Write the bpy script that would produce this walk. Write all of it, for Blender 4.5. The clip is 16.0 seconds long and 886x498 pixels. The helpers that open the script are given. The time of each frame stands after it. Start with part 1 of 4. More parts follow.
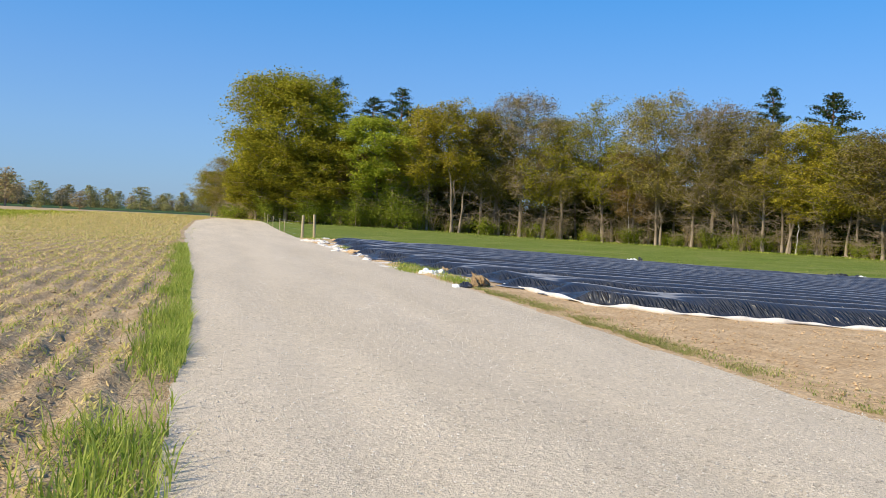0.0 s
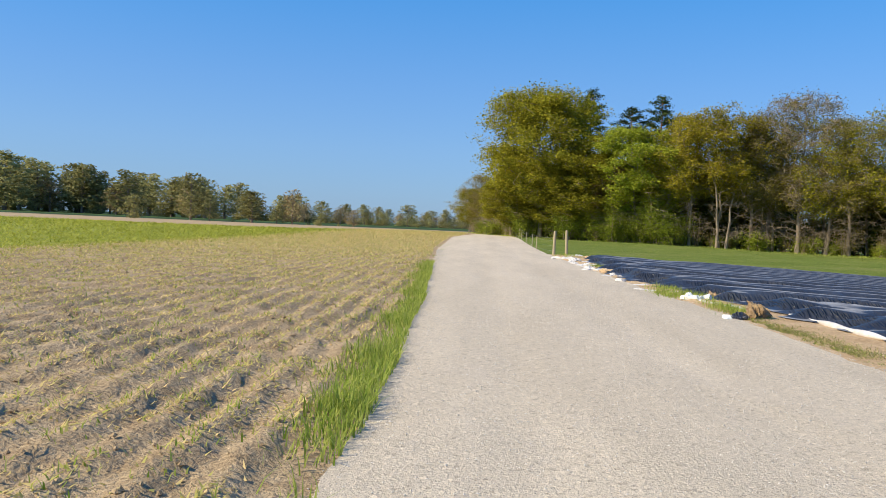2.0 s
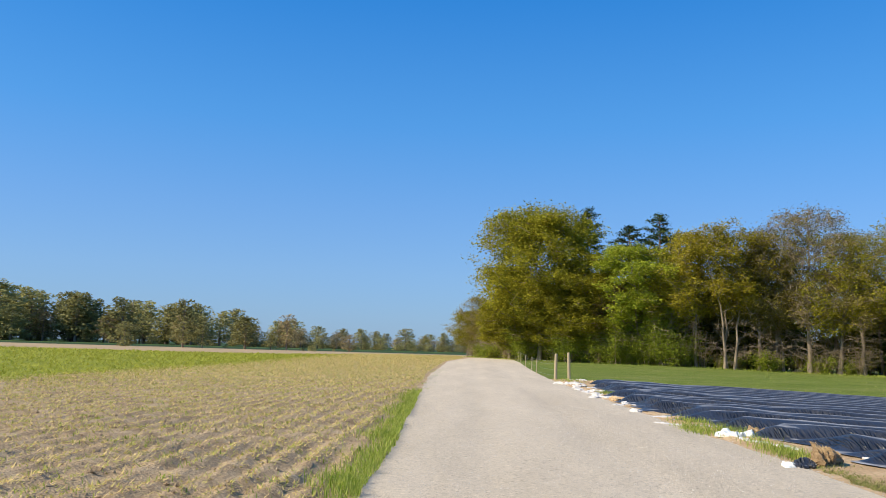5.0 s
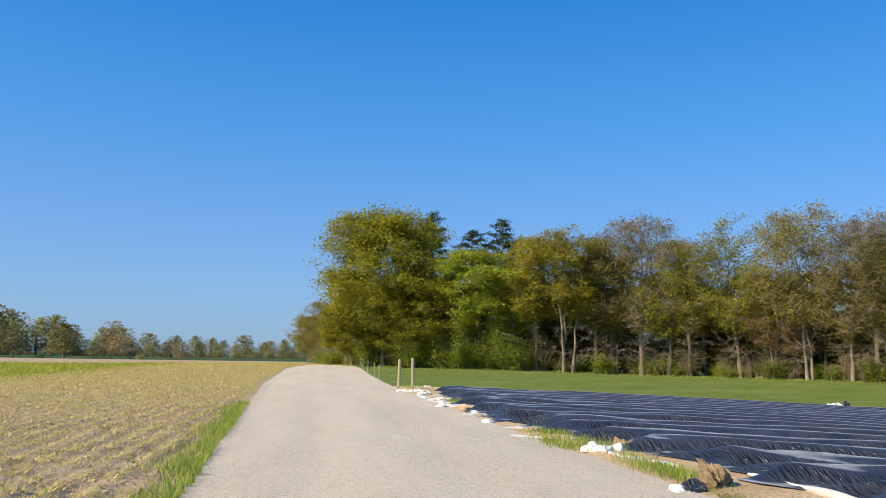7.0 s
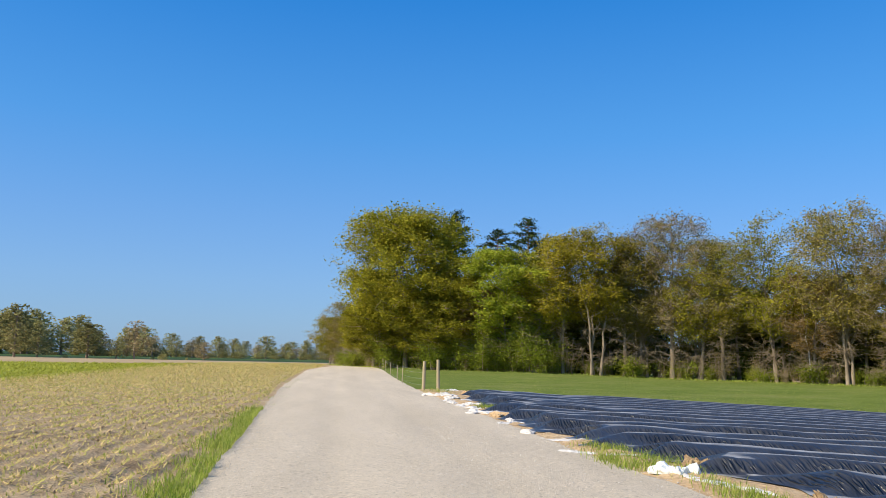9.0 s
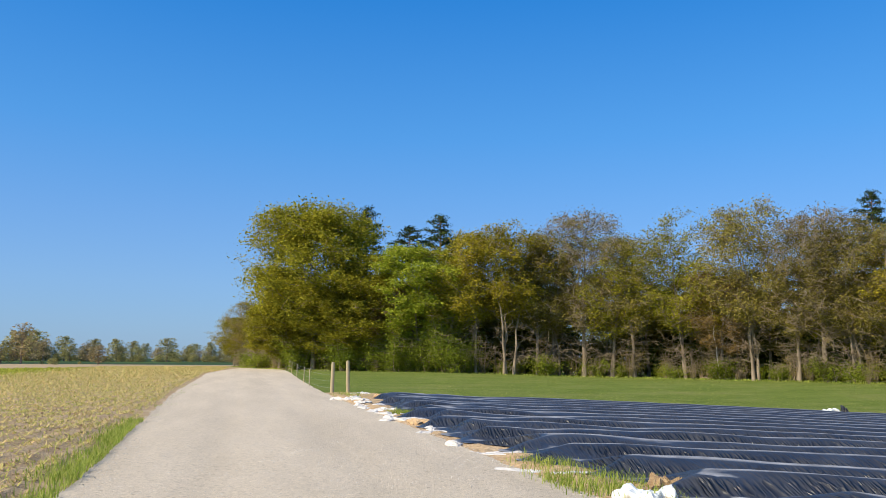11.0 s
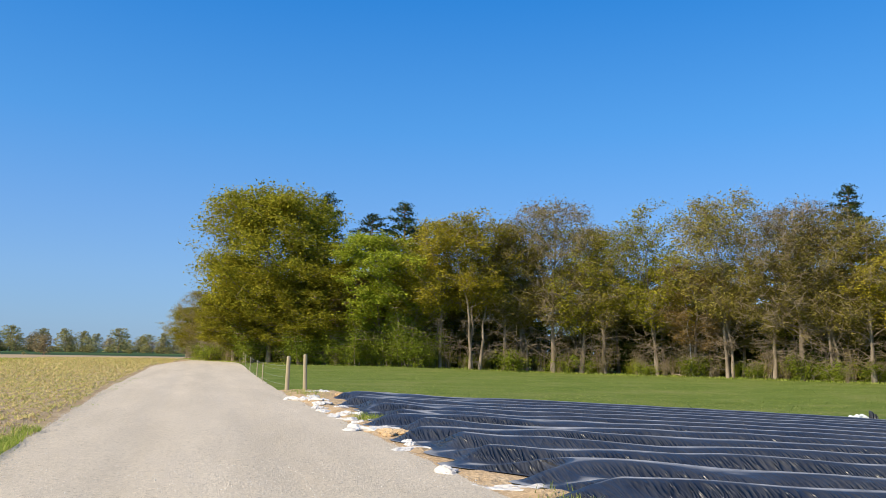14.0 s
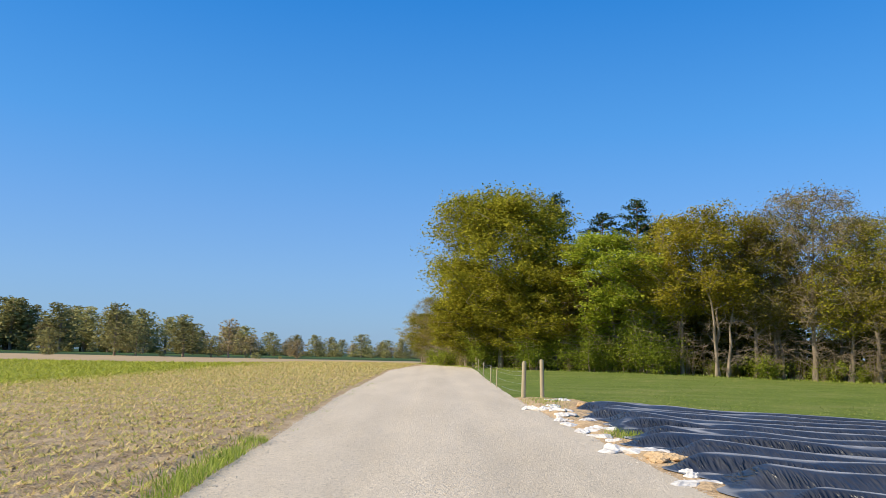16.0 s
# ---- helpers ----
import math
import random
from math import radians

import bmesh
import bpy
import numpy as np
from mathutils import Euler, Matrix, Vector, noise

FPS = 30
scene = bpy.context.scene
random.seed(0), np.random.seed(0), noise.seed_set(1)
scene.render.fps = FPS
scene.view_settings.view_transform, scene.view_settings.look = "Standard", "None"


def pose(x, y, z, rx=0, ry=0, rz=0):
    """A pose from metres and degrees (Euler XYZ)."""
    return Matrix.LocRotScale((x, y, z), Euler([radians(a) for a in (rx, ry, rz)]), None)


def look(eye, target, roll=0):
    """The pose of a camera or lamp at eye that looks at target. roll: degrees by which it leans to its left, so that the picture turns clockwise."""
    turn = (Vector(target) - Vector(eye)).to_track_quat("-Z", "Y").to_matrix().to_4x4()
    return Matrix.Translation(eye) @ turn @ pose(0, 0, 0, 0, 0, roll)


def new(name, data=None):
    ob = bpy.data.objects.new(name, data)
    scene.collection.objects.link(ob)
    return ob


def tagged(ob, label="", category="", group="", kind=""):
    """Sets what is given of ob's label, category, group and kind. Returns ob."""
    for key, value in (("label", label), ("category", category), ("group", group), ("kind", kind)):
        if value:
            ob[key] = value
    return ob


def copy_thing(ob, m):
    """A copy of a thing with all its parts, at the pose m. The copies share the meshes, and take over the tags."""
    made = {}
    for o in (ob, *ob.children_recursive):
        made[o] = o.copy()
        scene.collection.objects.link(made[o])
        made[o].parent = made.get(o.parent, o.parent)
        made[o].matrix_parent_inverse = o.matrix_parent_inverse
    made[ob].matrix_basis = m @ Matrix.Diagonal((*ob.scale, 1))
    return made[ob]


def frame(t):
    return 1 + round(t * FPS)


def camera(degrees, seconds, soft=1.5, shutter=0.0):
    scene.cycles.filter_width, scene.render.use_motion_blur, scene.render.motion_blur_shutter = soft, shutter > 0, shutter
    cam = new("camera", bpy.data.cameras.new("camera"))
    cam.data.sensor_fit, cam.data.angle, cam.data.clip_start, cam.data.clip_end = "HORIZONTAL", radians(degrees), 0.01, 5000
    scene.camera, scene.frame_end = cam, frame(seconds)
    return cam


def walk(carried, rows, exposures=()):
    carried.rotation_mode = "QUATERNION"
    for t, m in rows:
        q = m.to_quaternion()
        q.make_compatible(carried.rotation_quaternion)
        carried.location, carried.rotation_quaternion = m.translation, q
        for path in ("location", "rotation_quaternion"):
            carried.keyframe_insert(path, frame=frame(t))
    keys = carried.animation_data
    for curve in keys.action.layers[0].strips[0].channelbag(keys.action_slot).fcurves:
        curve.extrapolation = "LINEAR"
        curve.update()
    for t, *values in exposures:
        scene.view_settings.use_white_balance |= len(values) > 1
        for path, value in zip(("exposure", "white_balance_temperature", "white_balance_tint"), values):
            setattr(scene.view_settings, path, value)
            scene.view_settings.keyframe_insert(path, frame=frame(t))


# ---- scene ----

# ------------------------------------------------------------------ camera
# seconds, x, y, z, heading, tilt, lean (degrees)
PATH = [
    (0, 0.000, 0.000, 1.459, -16.277, -1.948, 2.858),
    (0.5, 0.202, 0.483, 1.480, -10.793, -2.011, 2.328),
    (1, 0.321, 1.025, 1.502, -4.332, -1.841, 2.805),
    (1.5, 0.440, 1.522, 1.503, 0.322, -1.850, 2.350),
    (2, 0.533, 2.062, 1.510, 2.078, -1.708, 2.393),
    (2.5, 0.645, 2.540, 1.500, 3.338, -1.500, 1.810),
    (3, 0.729, 3.032, 1.495, 3.921, 0.806, 2.329),
    (3.2, 0.739, 3.236, 1.491, 4.025, 1.254, 2.252),
    (5.3, 0.815, 5.439, 1.526, 1.165, 7.593, 1.066),
    (5.5, 0.840, 5.691, 1.524, -1.326, 7.688, 1.186),
    (6, 0.876, 6.322, 1.519, -7.084, 7.836, 1.282),
    (6.5, 0.920, 6.922, 1.509, -8.619, 7.858, 0.719),
    (7, 0.965, 7.481, 1.521, -8.980, 7.798, 0.916),
    (7.5, 1.024, 7.999, 1.520, -8.771, 7.837, 0.675),
    (8, 1.041, 8.552, 1.529, -8.391, 7.849, 1.281),
    (8.5, 1.024, 9.025, 1.536, -7.633, 8.051, 0.914),
    (8.7, 1.026, 9.207, 1.529, -7.368, 7.919, 1.207),
    (10.8, 1.249, 11.561, 1.521, -10.277, 7.916, 0.453),
    (11, 1.300, 11.828, 1.537, -13.927, 7.986, 0.483),
    (11.5, 1.454, 12.483, 1.545, -23.524, 8.124, 0.152),
    (12, 1.676, 13.110, 1.520, -35.498, 7.682, 0.222),
    (12.5, 1.741, 13.720, 1.537, -40.286, 7.794, 0.193),
    (13, 1.714, 14.269, 1.559, -36.283, 7.606, 0.512),
    (13.5, 1.727, 14.793, 1.571, -24.410, 7.615, 0.735),
    (14, 1.775, 15.417, 1.584, -16.799, 7.569, 1.019),
    (14.5, 1.807, 16.113, 1.586, -10.342, 7.677, 1.121),
    (15, 1.858, 16.783, 1.588, -5.948, 7.632, 1.152),
    (15.5, 1.844, 17.400, 1.582, -2.371, 7.585, 1.231),
    (16, 1.857, 17.978, 1.574, -0.529, 7.629, 1.194),
]
cam = camera(58.1, 16.0, soft=0.7)
walk(cam, [(t, pose(x, y, z, 90 + tilt, 0, head) @ pose(0, 0, 0, 0, 0, lean)) for t, x, y, z, head, tilt, lean in PATH],
     [(0, 0.24), (16, 0.24)])

# ------------------------------------------------------------------ sky and sun
SUN_HEADING, SUN_HEIGHT = 248.0, 38.0   # clockwise from +y, degrees
world = bpy.data.worlds.new("sky")
scene.world = world
world.use_nodes = True
wn = world.node_tree.nodes
sky = wn.new("ShaderNodeTexSky")
sky.sky_type, sky.sun_disc = "NISHITA", False
sky.sun_elevation, sky.sun_rotation = radians(SUN_HEIGHT), radians(SUN_HEADING)
sky.air_density, sky.dust_density, sky.ozone_density = 1.25, 0.35, 4.0
wn["Background"].inputs["Strength"].default_value = 0.139
# the even blue of very clear spring air: the whiteness near the horizon is thinned, and the sky evened out all round
place = wn.new("ShaderNodeTexCoord")
height = wn.new("ShaderNodeSeparateXYZ")
world.node_tree.links.new(place.outputs["Generated"], height.inputs[0])


def by_height(stops):
    r = wn.new("ShaderNodeValToRGB")
    while len(r.color_ramp.elements) < len(stops):
        r.color_ramp.elements.new(0.5)
    for e, (p, c) in zip(r.color_ramp.elements, stops):
        e.position, e.color = p, (*c, 1)
    world.node_tree.links.new(height.outputs[2], r.inputs[0])
    return r.outputs[0]


clear = wn.new("ShaderNodeMix")
clear.data_type, clear.blend_type = "RGBA", "MULTIPLY"
clear.inputs[0].default_value = 1.0
world.node_tree.links.new(sky.outputs[0], clear.inputs[6])
world.node_tree.links.new(by_height([(0.0, (0.42, 0.63, 0.98)), (0.09, (0.42, 0.61, 0.95)), (0.17, (0.40, 0.64, 0.97)), (0.28, (0.30, 0.70, 0.97)), (0.45, (0.14, 0.66, 0.98))]), clear.inputs[7])
even = wn.new("ShaderNodeMix")
even.data_type = "RGBA"
even.inputs[0].default_value = 0.6
world.node_tree.links.new(clear.outputs[2], even.inputs[6])
air = by_height([(0.0, (0.25, 0.39, 0.63)), (0.09, (0.22, 0.41, 0.71)), (0.27, (0.085, 0.31, 0.76)), (0.45, (0.018, 0.205, 0.68)), (1.0, (0.02, 0.13, 0.42))])
lift = wn.new("ShaderNodeVectorMath")
lift.operation = "SCALE"
lift.inputs["Scale"].default_value = 1 / 0.15
world.node_tree.links.new(air, lift.inputs[0])
world.node_tree.links.new(lift.outputs[0], even.inputs[7])
world.node_tree.links.new(even.outputs[2], wn["Background"].inputs["Color"])
sun = new("sun", bpy.data.lights.new("sun", "SUN"))
sun.data.energy, sun.data.angle, sun.data.color = 5.0, radians(0.53), (1.0, 0.86, 0.62)
sh, se = radians(SUN_HEADING), radians(SUN_HEIGHT)
sun.matrix_world = look((math.sin(sh) * math.cos(se) * 60, math.cos(sh) * math.cos(se) * 60, math.sin(se) * 60), (0, 0, 0))


# ------------------------------------------------------------------ materials
def nodes_of(name):
    m = bpy.data.materials.new(name)
    m.use_nodes = True
    return m, m.node_tree.nodes, m.node_tree.links


def ramp(nt, lk, source, stops):
    r = nt.new("ShaderNodeValToRGB")
    while len(r.color_ramp.elements) < len(stops):
        r.color_ramp.elements.new(0.5)
    for e, (p, c) in zip(r.color_ramp.elements, stops):
        e.position, e.color = p, (*c, 1)
    lk.new(source, r.inputs[0])
    return r.outputs[0]


def mixed(nt, lk, fac, a, b, how="MIX"):
    m = nt.new("ShaderNodeMix")
    m.data_type, m.blend_type = "RGBA", how
    for socket, value in ((m.inputs[0], fac), (m.inputs[6], a), (m.inputs[7], b)):
        if isinstance(value, bpy.types.NodeSocket):
            lk.new(value, socket)
        elif isinstance(value, tuple):
            socket.default_value = (*value, 1)
        else:
            socket.default_value = value
    return m.outputs[2]


def noise_of(nt, lk, coord, scale, detail=4.0, stretch=(1, 1, 1), turn=0.0, rough=0.6):
    mp = nt.new("ShaderNodeMapping")
    mp.inputs["Scale"].default_value = stretch
    mp.inputs["Rotation"].default_value = (0, 0, turn)
    lk.new(coord, mp.inputs[0])
    n = nt.new("ShaderNodeTexNoise")
    n.inputs["Scale"].default_value, n.inputs["Detail"].default_value, n.inputs["Roughness"].default_value = scale, detail, rough
    lk.new(mp.outputs[0], n.inputs["Vector"])
    return n.outputs["Fac"]


def stones_of(nt, lk, coord, scale, what="Color"):
    v = nt.new("ShaderNodeTexVoronoi")
    v.inputs["Scale"].default_value = scale
    lk.new(coord, v.inputs["Vector"])
    return v.outputs[what]


def bump_of(nt, lk, height, strength, distance, under=None):
    b = nt.new("ShaderNodeBump")
    b.inputs["Strength"].default_value, b.inputs["Distance"].default_value = strength, distance
    lk.new(height, b.inputs["Height"])
    if under:
        lk.new(under, b.inputs["Normal"])
    return b.outputs[0]


def surface(name, stops, scale, fine=None, fine_scale=60.0, rough=0.9, bump=0.4, depth=0.02, bump_scale=30.0, world_space=True, stretch=(1, 1, 1), spec=0.3):
    """Colour by a broad noise through the stops, a fine noise over it, and relief."""
    m, nt, lk = nodes_of(name)
    bsdf = nt["Principled BSDF"]
    coord = nt.new("ShaderNodeNewGeometry").outputs["Position"] if world_space else nt.new("ShaderNodeTexCoord").outputs["Object"]
    col = ramp(nt, lk, noise_of(nt, lk, coord, scale, 5.0, stretch), stops)
    if fine:
        f = ramp(nt, lk, noise_of(nt, lk, coord, fine_scale, 3.0, stretch), [(0.3, fine[0]), (0.7, fine[1])])
        col = mixed(nt, lk, 1.0, col, f, "MULTIPLY")
    lk.new(col, bsdf.inputs["Base Color"])
    bsdf.inputs["Roughness"].default_value = rough
    bsdf.inputs["Specular IOR Level"].default_value = spec
    lk.new(bump_of(nt, lk, noise_of(nt, lk, coord, bump_scale, 5.0, stretch), bump, depth), bsdf.inputs["Normal"])
    return m


def leafy(name, a, b, through_light=0.35, shift=0.25):
    """Leaves: each a little different, some light passes through."""
    m, nt, lk = nodes_of(name)
    nt.remove(nt["Principled BSDF"])
    geo, info = nt.new("ShaderNodeNewGeometry"), nt.new("ShaderNodeObjectInfo")
    col = ramp(nt, lk, geo.outputs["Random Per Island"], [(0.0, a), (1.0, b)])
    hsv = nt.new("ShaderNodeHueSaturation")
    mr = nt.new("ShaderNodeMapRange")
    mr.inputs["To Min"].default_value, mr.inputs["To Max"].default_value = 1 - shift, 1 + shift
    lk.new(info.outputs["Random"], mr.inputs[0])
    lk.new(mr.outputs[0], hsv.inputs["Value"])
    lk.new(col, hsv.inputs["Color"])
    d, t, mix = nt.new("ShaderNodeBsdfDiffuse"), nt.new("ShaderNodeBsdfTranslucent"), nt.new("ShaderNodeMixShader")
    lk.new(hsv.outputs[0], d.inputs["Color"])
    lk.new(hsv.outputs[0], t.inputs["Color"])
    mix.inputs[0].default_value = through_light
    lk.new(d.outputs[0], mix.inputs[1])
    lk.new(t.outputs[0], mix.inputs[2])
    lk.new(mix.outputs[0], nt["Material Output"].inputs["Surface"])
    return m


def gravel_material():
    m, nt, lk = nodes_of("pale_gravel")
    bsdf = nt["Principled BSDF"]
    pos = nt.new("ShaderNodeNewGeometry").outputs["Position"]
    broad = ramp(nt, lk, noise_of(nt, lk, pos, 0.5, 4.0, (1.6, 0.25, 1)), [(0.3, (0.67, 0.575, 0.445)), (0.7, (0.81, 0.70, 0.55))])
    grit = ramp(nt, lk, noise_of(nt, lk, pos, 85.0, 2.0, (1, 1, 1), 0.0, 0.8), [(0.30, (0.36, 0.34, 0.32)), (0.45, (0.86, 0.85, 0.83)), (0.62, (1.0, 0.99, 0.97)), (0.75, (1.0, 1.0, 1.0))])
    col = mixed(nt, lk, 0.9, broad, grit, "MULTIPLY")
    chips = ramp(nt, lk, stones_of(nt, lk, pos, 30.0), [(0.0, (0.58, 0.57, 0.56)), (0.22, (0.90, 0.90, 0.89)), (0.8, (1.0, 1.0, 1.0)), (1.0, (1.2, 1.2, 1.19))])
    col = mixed(nt, lk, 1.0, col, chips, "MULTIPLY")
    sand = ramp(nt, lk, noise_of(nt, lk, pos, 1.6, 6.0, (1, 0.35, 1)), [(0.52, (0, 0, 0)), (0.75, (1, 1, 1))])
    col = mixed(nt, lk, mixed(nt, lk, 0.35, (0.0, 0.0, 0.0), sand), col, (0.58, 0.50, 0.40))
    lk.new(col, bsdf.inputs["Base Color"])
    bsdf.inputs["Roughness"].default_value = 0.95
    bsdf.inputs["Specular IOR Level"].default_value = 0.2
    low = bump_of(nt, lk, noise_of(nt, lk, pos, 85.0, 2.0, (1, 1, 1), 0.0, 0.8), 0.9, 0.012)
    low = bump_of(nt, lk, stones_of(nt, lk, pos, 30.0, "Distance"), 0.35, 0.015, low)
    lk.new(bump_of(nt, lk, noise_of(nt, lk, pos, 14.0, 4.0), 0.3, 0.02, low), bsdf.inputs["Normal"])
    return m


ROW_TURN = math.atan2(-0.482, 0.876)


def film_material():
    m, nt, lk = nodes_of("black_plastic_film")
    bsdf = nt["Principled BSDF"]
    pos = nt.new("ShaderNodeNewGeometry").outputs["Position"]
    geo = nt.new("ShaderNodeNewGeometry")
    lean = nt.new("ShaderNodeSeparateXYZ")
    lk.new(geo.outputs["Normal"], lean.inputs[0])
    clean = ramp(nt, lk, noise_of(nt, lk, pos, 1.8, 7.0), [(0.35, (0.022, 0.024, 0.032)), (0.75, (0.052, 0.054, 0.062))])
    dust_sheen = ramp(nt, lk, noise_of(nt, lk, pos, 3.5, 6.0), [(0.3, (0.17, 0.17, 0.175)), (0.7, (0.44, 0.435, 0.43))])
    # sand dust along the flat crests, with their pale sky sheen painted in
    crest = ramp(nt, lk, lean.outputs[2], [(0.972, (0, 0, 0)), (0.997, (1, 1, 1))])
    lk.new(mixed(nt, lk, crest, clean, dust_sheen), bsdf.inputs["Base Color"])
    bsdf.inputs["Specular IOR Level"].default_value = 0.5
    r = ramp(nt, lk, noise_of(nt, lk, pos, 3.0, 3.0), [(0.3, (0.28, 0.28, 0.28)), (0.7, (0.42, 0.42, 0.42))])
    lk.new(mixed(nt, lk, crest, r, (0.55, 0.55, 0.55)), bsdf.inputs["Roughness"])
    # drawn into fine sharp creases where it runs down the flanks
    fold = noise_of(nt, lk, pos, 1.0, 1.5, (15.0, 2.3, 2.3), -ROW_TURN + 0.06, 0.5)
    half = nt.new("ShaderNodeMath")
    half.operation = "SUBTRACT"
    half.inputs[1].default_value = 0.5
    lk.new(fold, half.inputs[0])
    ridge = nt.new("ShaderNodeMath")
    ridge.operation = "ABSOLUTE"
    lk.new(half.outputs[0], ridge.inputs[0])
    folds = ramp(nt, lk, ridge.outputs[0], [(0.0, (1, 1, 1)), (0.1, (0.3, 0.3, 0.3)), (0.25, (0, 0, 0))])
    low = bump_of(nt, lk, noise_of(nt, lk, pos, 7.0, 5.0), 0.15, 0.02)
    pull = nt.new("ShaderNodeMapRange")
    for key, value in (("From Min", 0.98), ("From Max", 0.80), ("To Min", 0.06), ("To Max", 1.0)):
        pull.inputs[key].default_value = value
    lk.new(lean.outputs[2], pull.inputs[0])
    crease = nt.new("ShaderNodeBump")
    crease.inputs["Distance"].default_value = 0.06
    lk.new(pull.outputs[0], crease.inputs["Strength"])
    lk.new(folds, crease.inputs["Height"])
    lk.new(low, crease.inputs["Normal"])
    lk.new(crease.outputs[0], bsdf.inputs["Normal"])
    return m


def ground_material():
    """Distant land: pasture, then a tan tilled strip and a dark green crop."""
    m, nt, lk = nodes_of("far_land")
    bsdf = nt["Principled BSDF"]
    pos = nt.new("ShaderNodeNewGeometry").outputs["Position"]
    sep = nt.new("ShaderNodeSeparateXYZ")
    lk.new(pos, sep.inputs[0])
    crop = nt.new("ShaderNodeMapRange")
    crop.inputs["From Min"].default_value, crop.inputs["From Max"].default_value = 100, 500
    lk.new(sep.outputs[1], crop.inputs[0])
    bands = nt.new("ShaderNodeValToRGB")
    bands.color_ramp.interpolation = "CONSTANT"
    tan, dark, green = (0.50, 0.37, 0.22), (0.045, 0.085, 0.03), (0.10, 0.16, 0.04)
    stops = [(0.0, green), (0.001, tan), (0.29, dark), (0.52, green), (0.62, dark)]
    while len(bands.color_ramp.elements) < len(stops):
        bands.color_ramp.elements.new(0.9)
    for e, (p, c) in zip(bands.color_ramp.elements, stops):
        e.position, e.color = p, (*c, 1)
    lk.new(crop.outputs[0], bands.inputs[0])
    grain = ramp(nt, lk, noise_of(nt, lk, pos, 0.15, 6.0), [(0.3, (0.75, 0.75, 0.75)), (0.7, (1.0, 1.0, 1.0))])
    lk.new(mixed(nt, lk, 1.0, bands.outputs[0], grain, "MULTIPLY"), bsdf.inputs["Base Color"])
    bsdf.inputs["Roughness"].default_value = 0.95
    bsdf.inputs["Specular IOR Level"].default_value = 0.1
    return m


GRAVEL, FILM, LAND = gravel_material(), film_material(), ground_material()
PEBBLE = surface("pebble", [(0.3, (0.34, 0.31, 0.27)), (0.5, (0.56, 0.51, 0.44)), (0.7, (0.72, 0.66, 0.58))], 6.0, world_space=False, bump=0.2)
SOIL = surface("dry_tilled_soil", [(0.25, (0.40, 0.285, 0.16)), (0.5, (0.61, 0.46, 0.28)), (0.8, (0.74, 0.59, 0.39))], 2.2,
               ((0.6, 0.57, 0.55), (1, 1, 1)), 26.0, bump=1.0, depth=0.06, bump_scale=22.0, spec=0.1)
SAND = surface("dry_sand", [(0.25, (0.56, 0.385, 0.21)), (0.6, (0.71, 0.52, 0.315)), (0.85, (0.79, 0.63, 0.42))], 1.6,
               ((0.62, 0.59, 0.56), (1, 1, 1)), 16.0, bump=1.0, depth=0.05, bump_scale=11.0, spec=0.1)
MEADOW = surface("short_meadow_grass", [(0.25, (0.14, 0.20, 0.032)), (0.5, (0.205, 0.26, 0.055)), (0.8, (0.33, 0.31, 0.115))], 0.22,
                 ((0.55, 0.6, 0.5), (1, 1, 1)), 9.0, bump=0.9, depth=0.06, bump_scale=14.0, stretch=(1, 1.6, 1), spec=0.1)
CROP = surface("young_green_crop", [(0.25, (0.26, 0.30, 0.04)), (0.55, (0.36, 0.39, 0.06)), (0.8, (0.48, 0.45, 0.13))], 0.5,
               ((0.5, 0.5, 0.45), (1, 1, 1)), 7.0, bump=0.9, depth=0.06, bump_scale=9.0, spec=0.1)
WHITE_FILM = surface("dusty_white_film", [(0.3, (0.55, 0.50, 0.44)), (0.55, (0.70, 0.67, 0.62)), (0.8, (0.78, 0.76, 0.73))], 5.0, rough=0.5, bump=0.35, depth=0.03, bump_scale=9.0)
SACK = surface("white_sack_plastic", [(0.25, (0.58, 0.60, 0.57)), (0.6, (0.80, 0.83, 0.80))], 7.0, rough=0.45, bump=0.4, depth=0.03, bump_scale=11.0)
BARK = surface("oak_bark", [(0.3, (0.16, 0.125, 0.09)), (0.7, (0.38, 0.31, 0.235))], 3.0, bump=0.9, depth=0.05, bump_scale=8.0, world_space=False, stretch=(1, 1, 0.2))
TWIG = surface("twig_bark", [(0.3, (0.20, 0.155, 0.105)), (0.7, (0.37, 0.29, 0.21))], 3.0, bump=0.2, world_space=False)
BIRCH_BARK = surface("birch_bark", [(0.35, (0.10, 0.09, 0.08)), (0.5, (0.62, 0.58, 0.52)), (0.8, (0.75, 0.72, 0.66))], 2.5, bump=0.2, world_space=False, stretch=(1, 1, 2.5))
PINE_BARK = surface("pine_bark", [(0.3, (0.16, 0.075, 0.045)), (0.7, (0.33, 0.165, 0.095))], 2.0, bump=0.7, depth=0.04, bump_scale=8.0, world_space=False, stretch=(1, 1, 0.3))
POST_WOOD = surface("weathered_post_wood", [(0.3, (0.34, 0.28, 0.17)), (0.7, (0.52, 0.44, 0.29))], 4.0, bump=0.5, depth=0.01, bump_scale=20.0, world_space=False, stretch=(1, 1, 0.15))
GREY_WOOD = surface("grey_boards", [(0.3, (0.11, 0.12, 0.11)), (0.7, (0.22, 0.23, 0.21))], 4.0, bump=0.4, depth=0.01, bump_scale=16.0, world_space=False)
POLE_WOOD = surface("bare_poles", [(0.3, (0.26, 0.20, 0.13)), (0.7, (0.44, 0.36, 0.25))], 4.0, bump=0.4, depth=0.01, bump_scale=16.0, world_space=False)
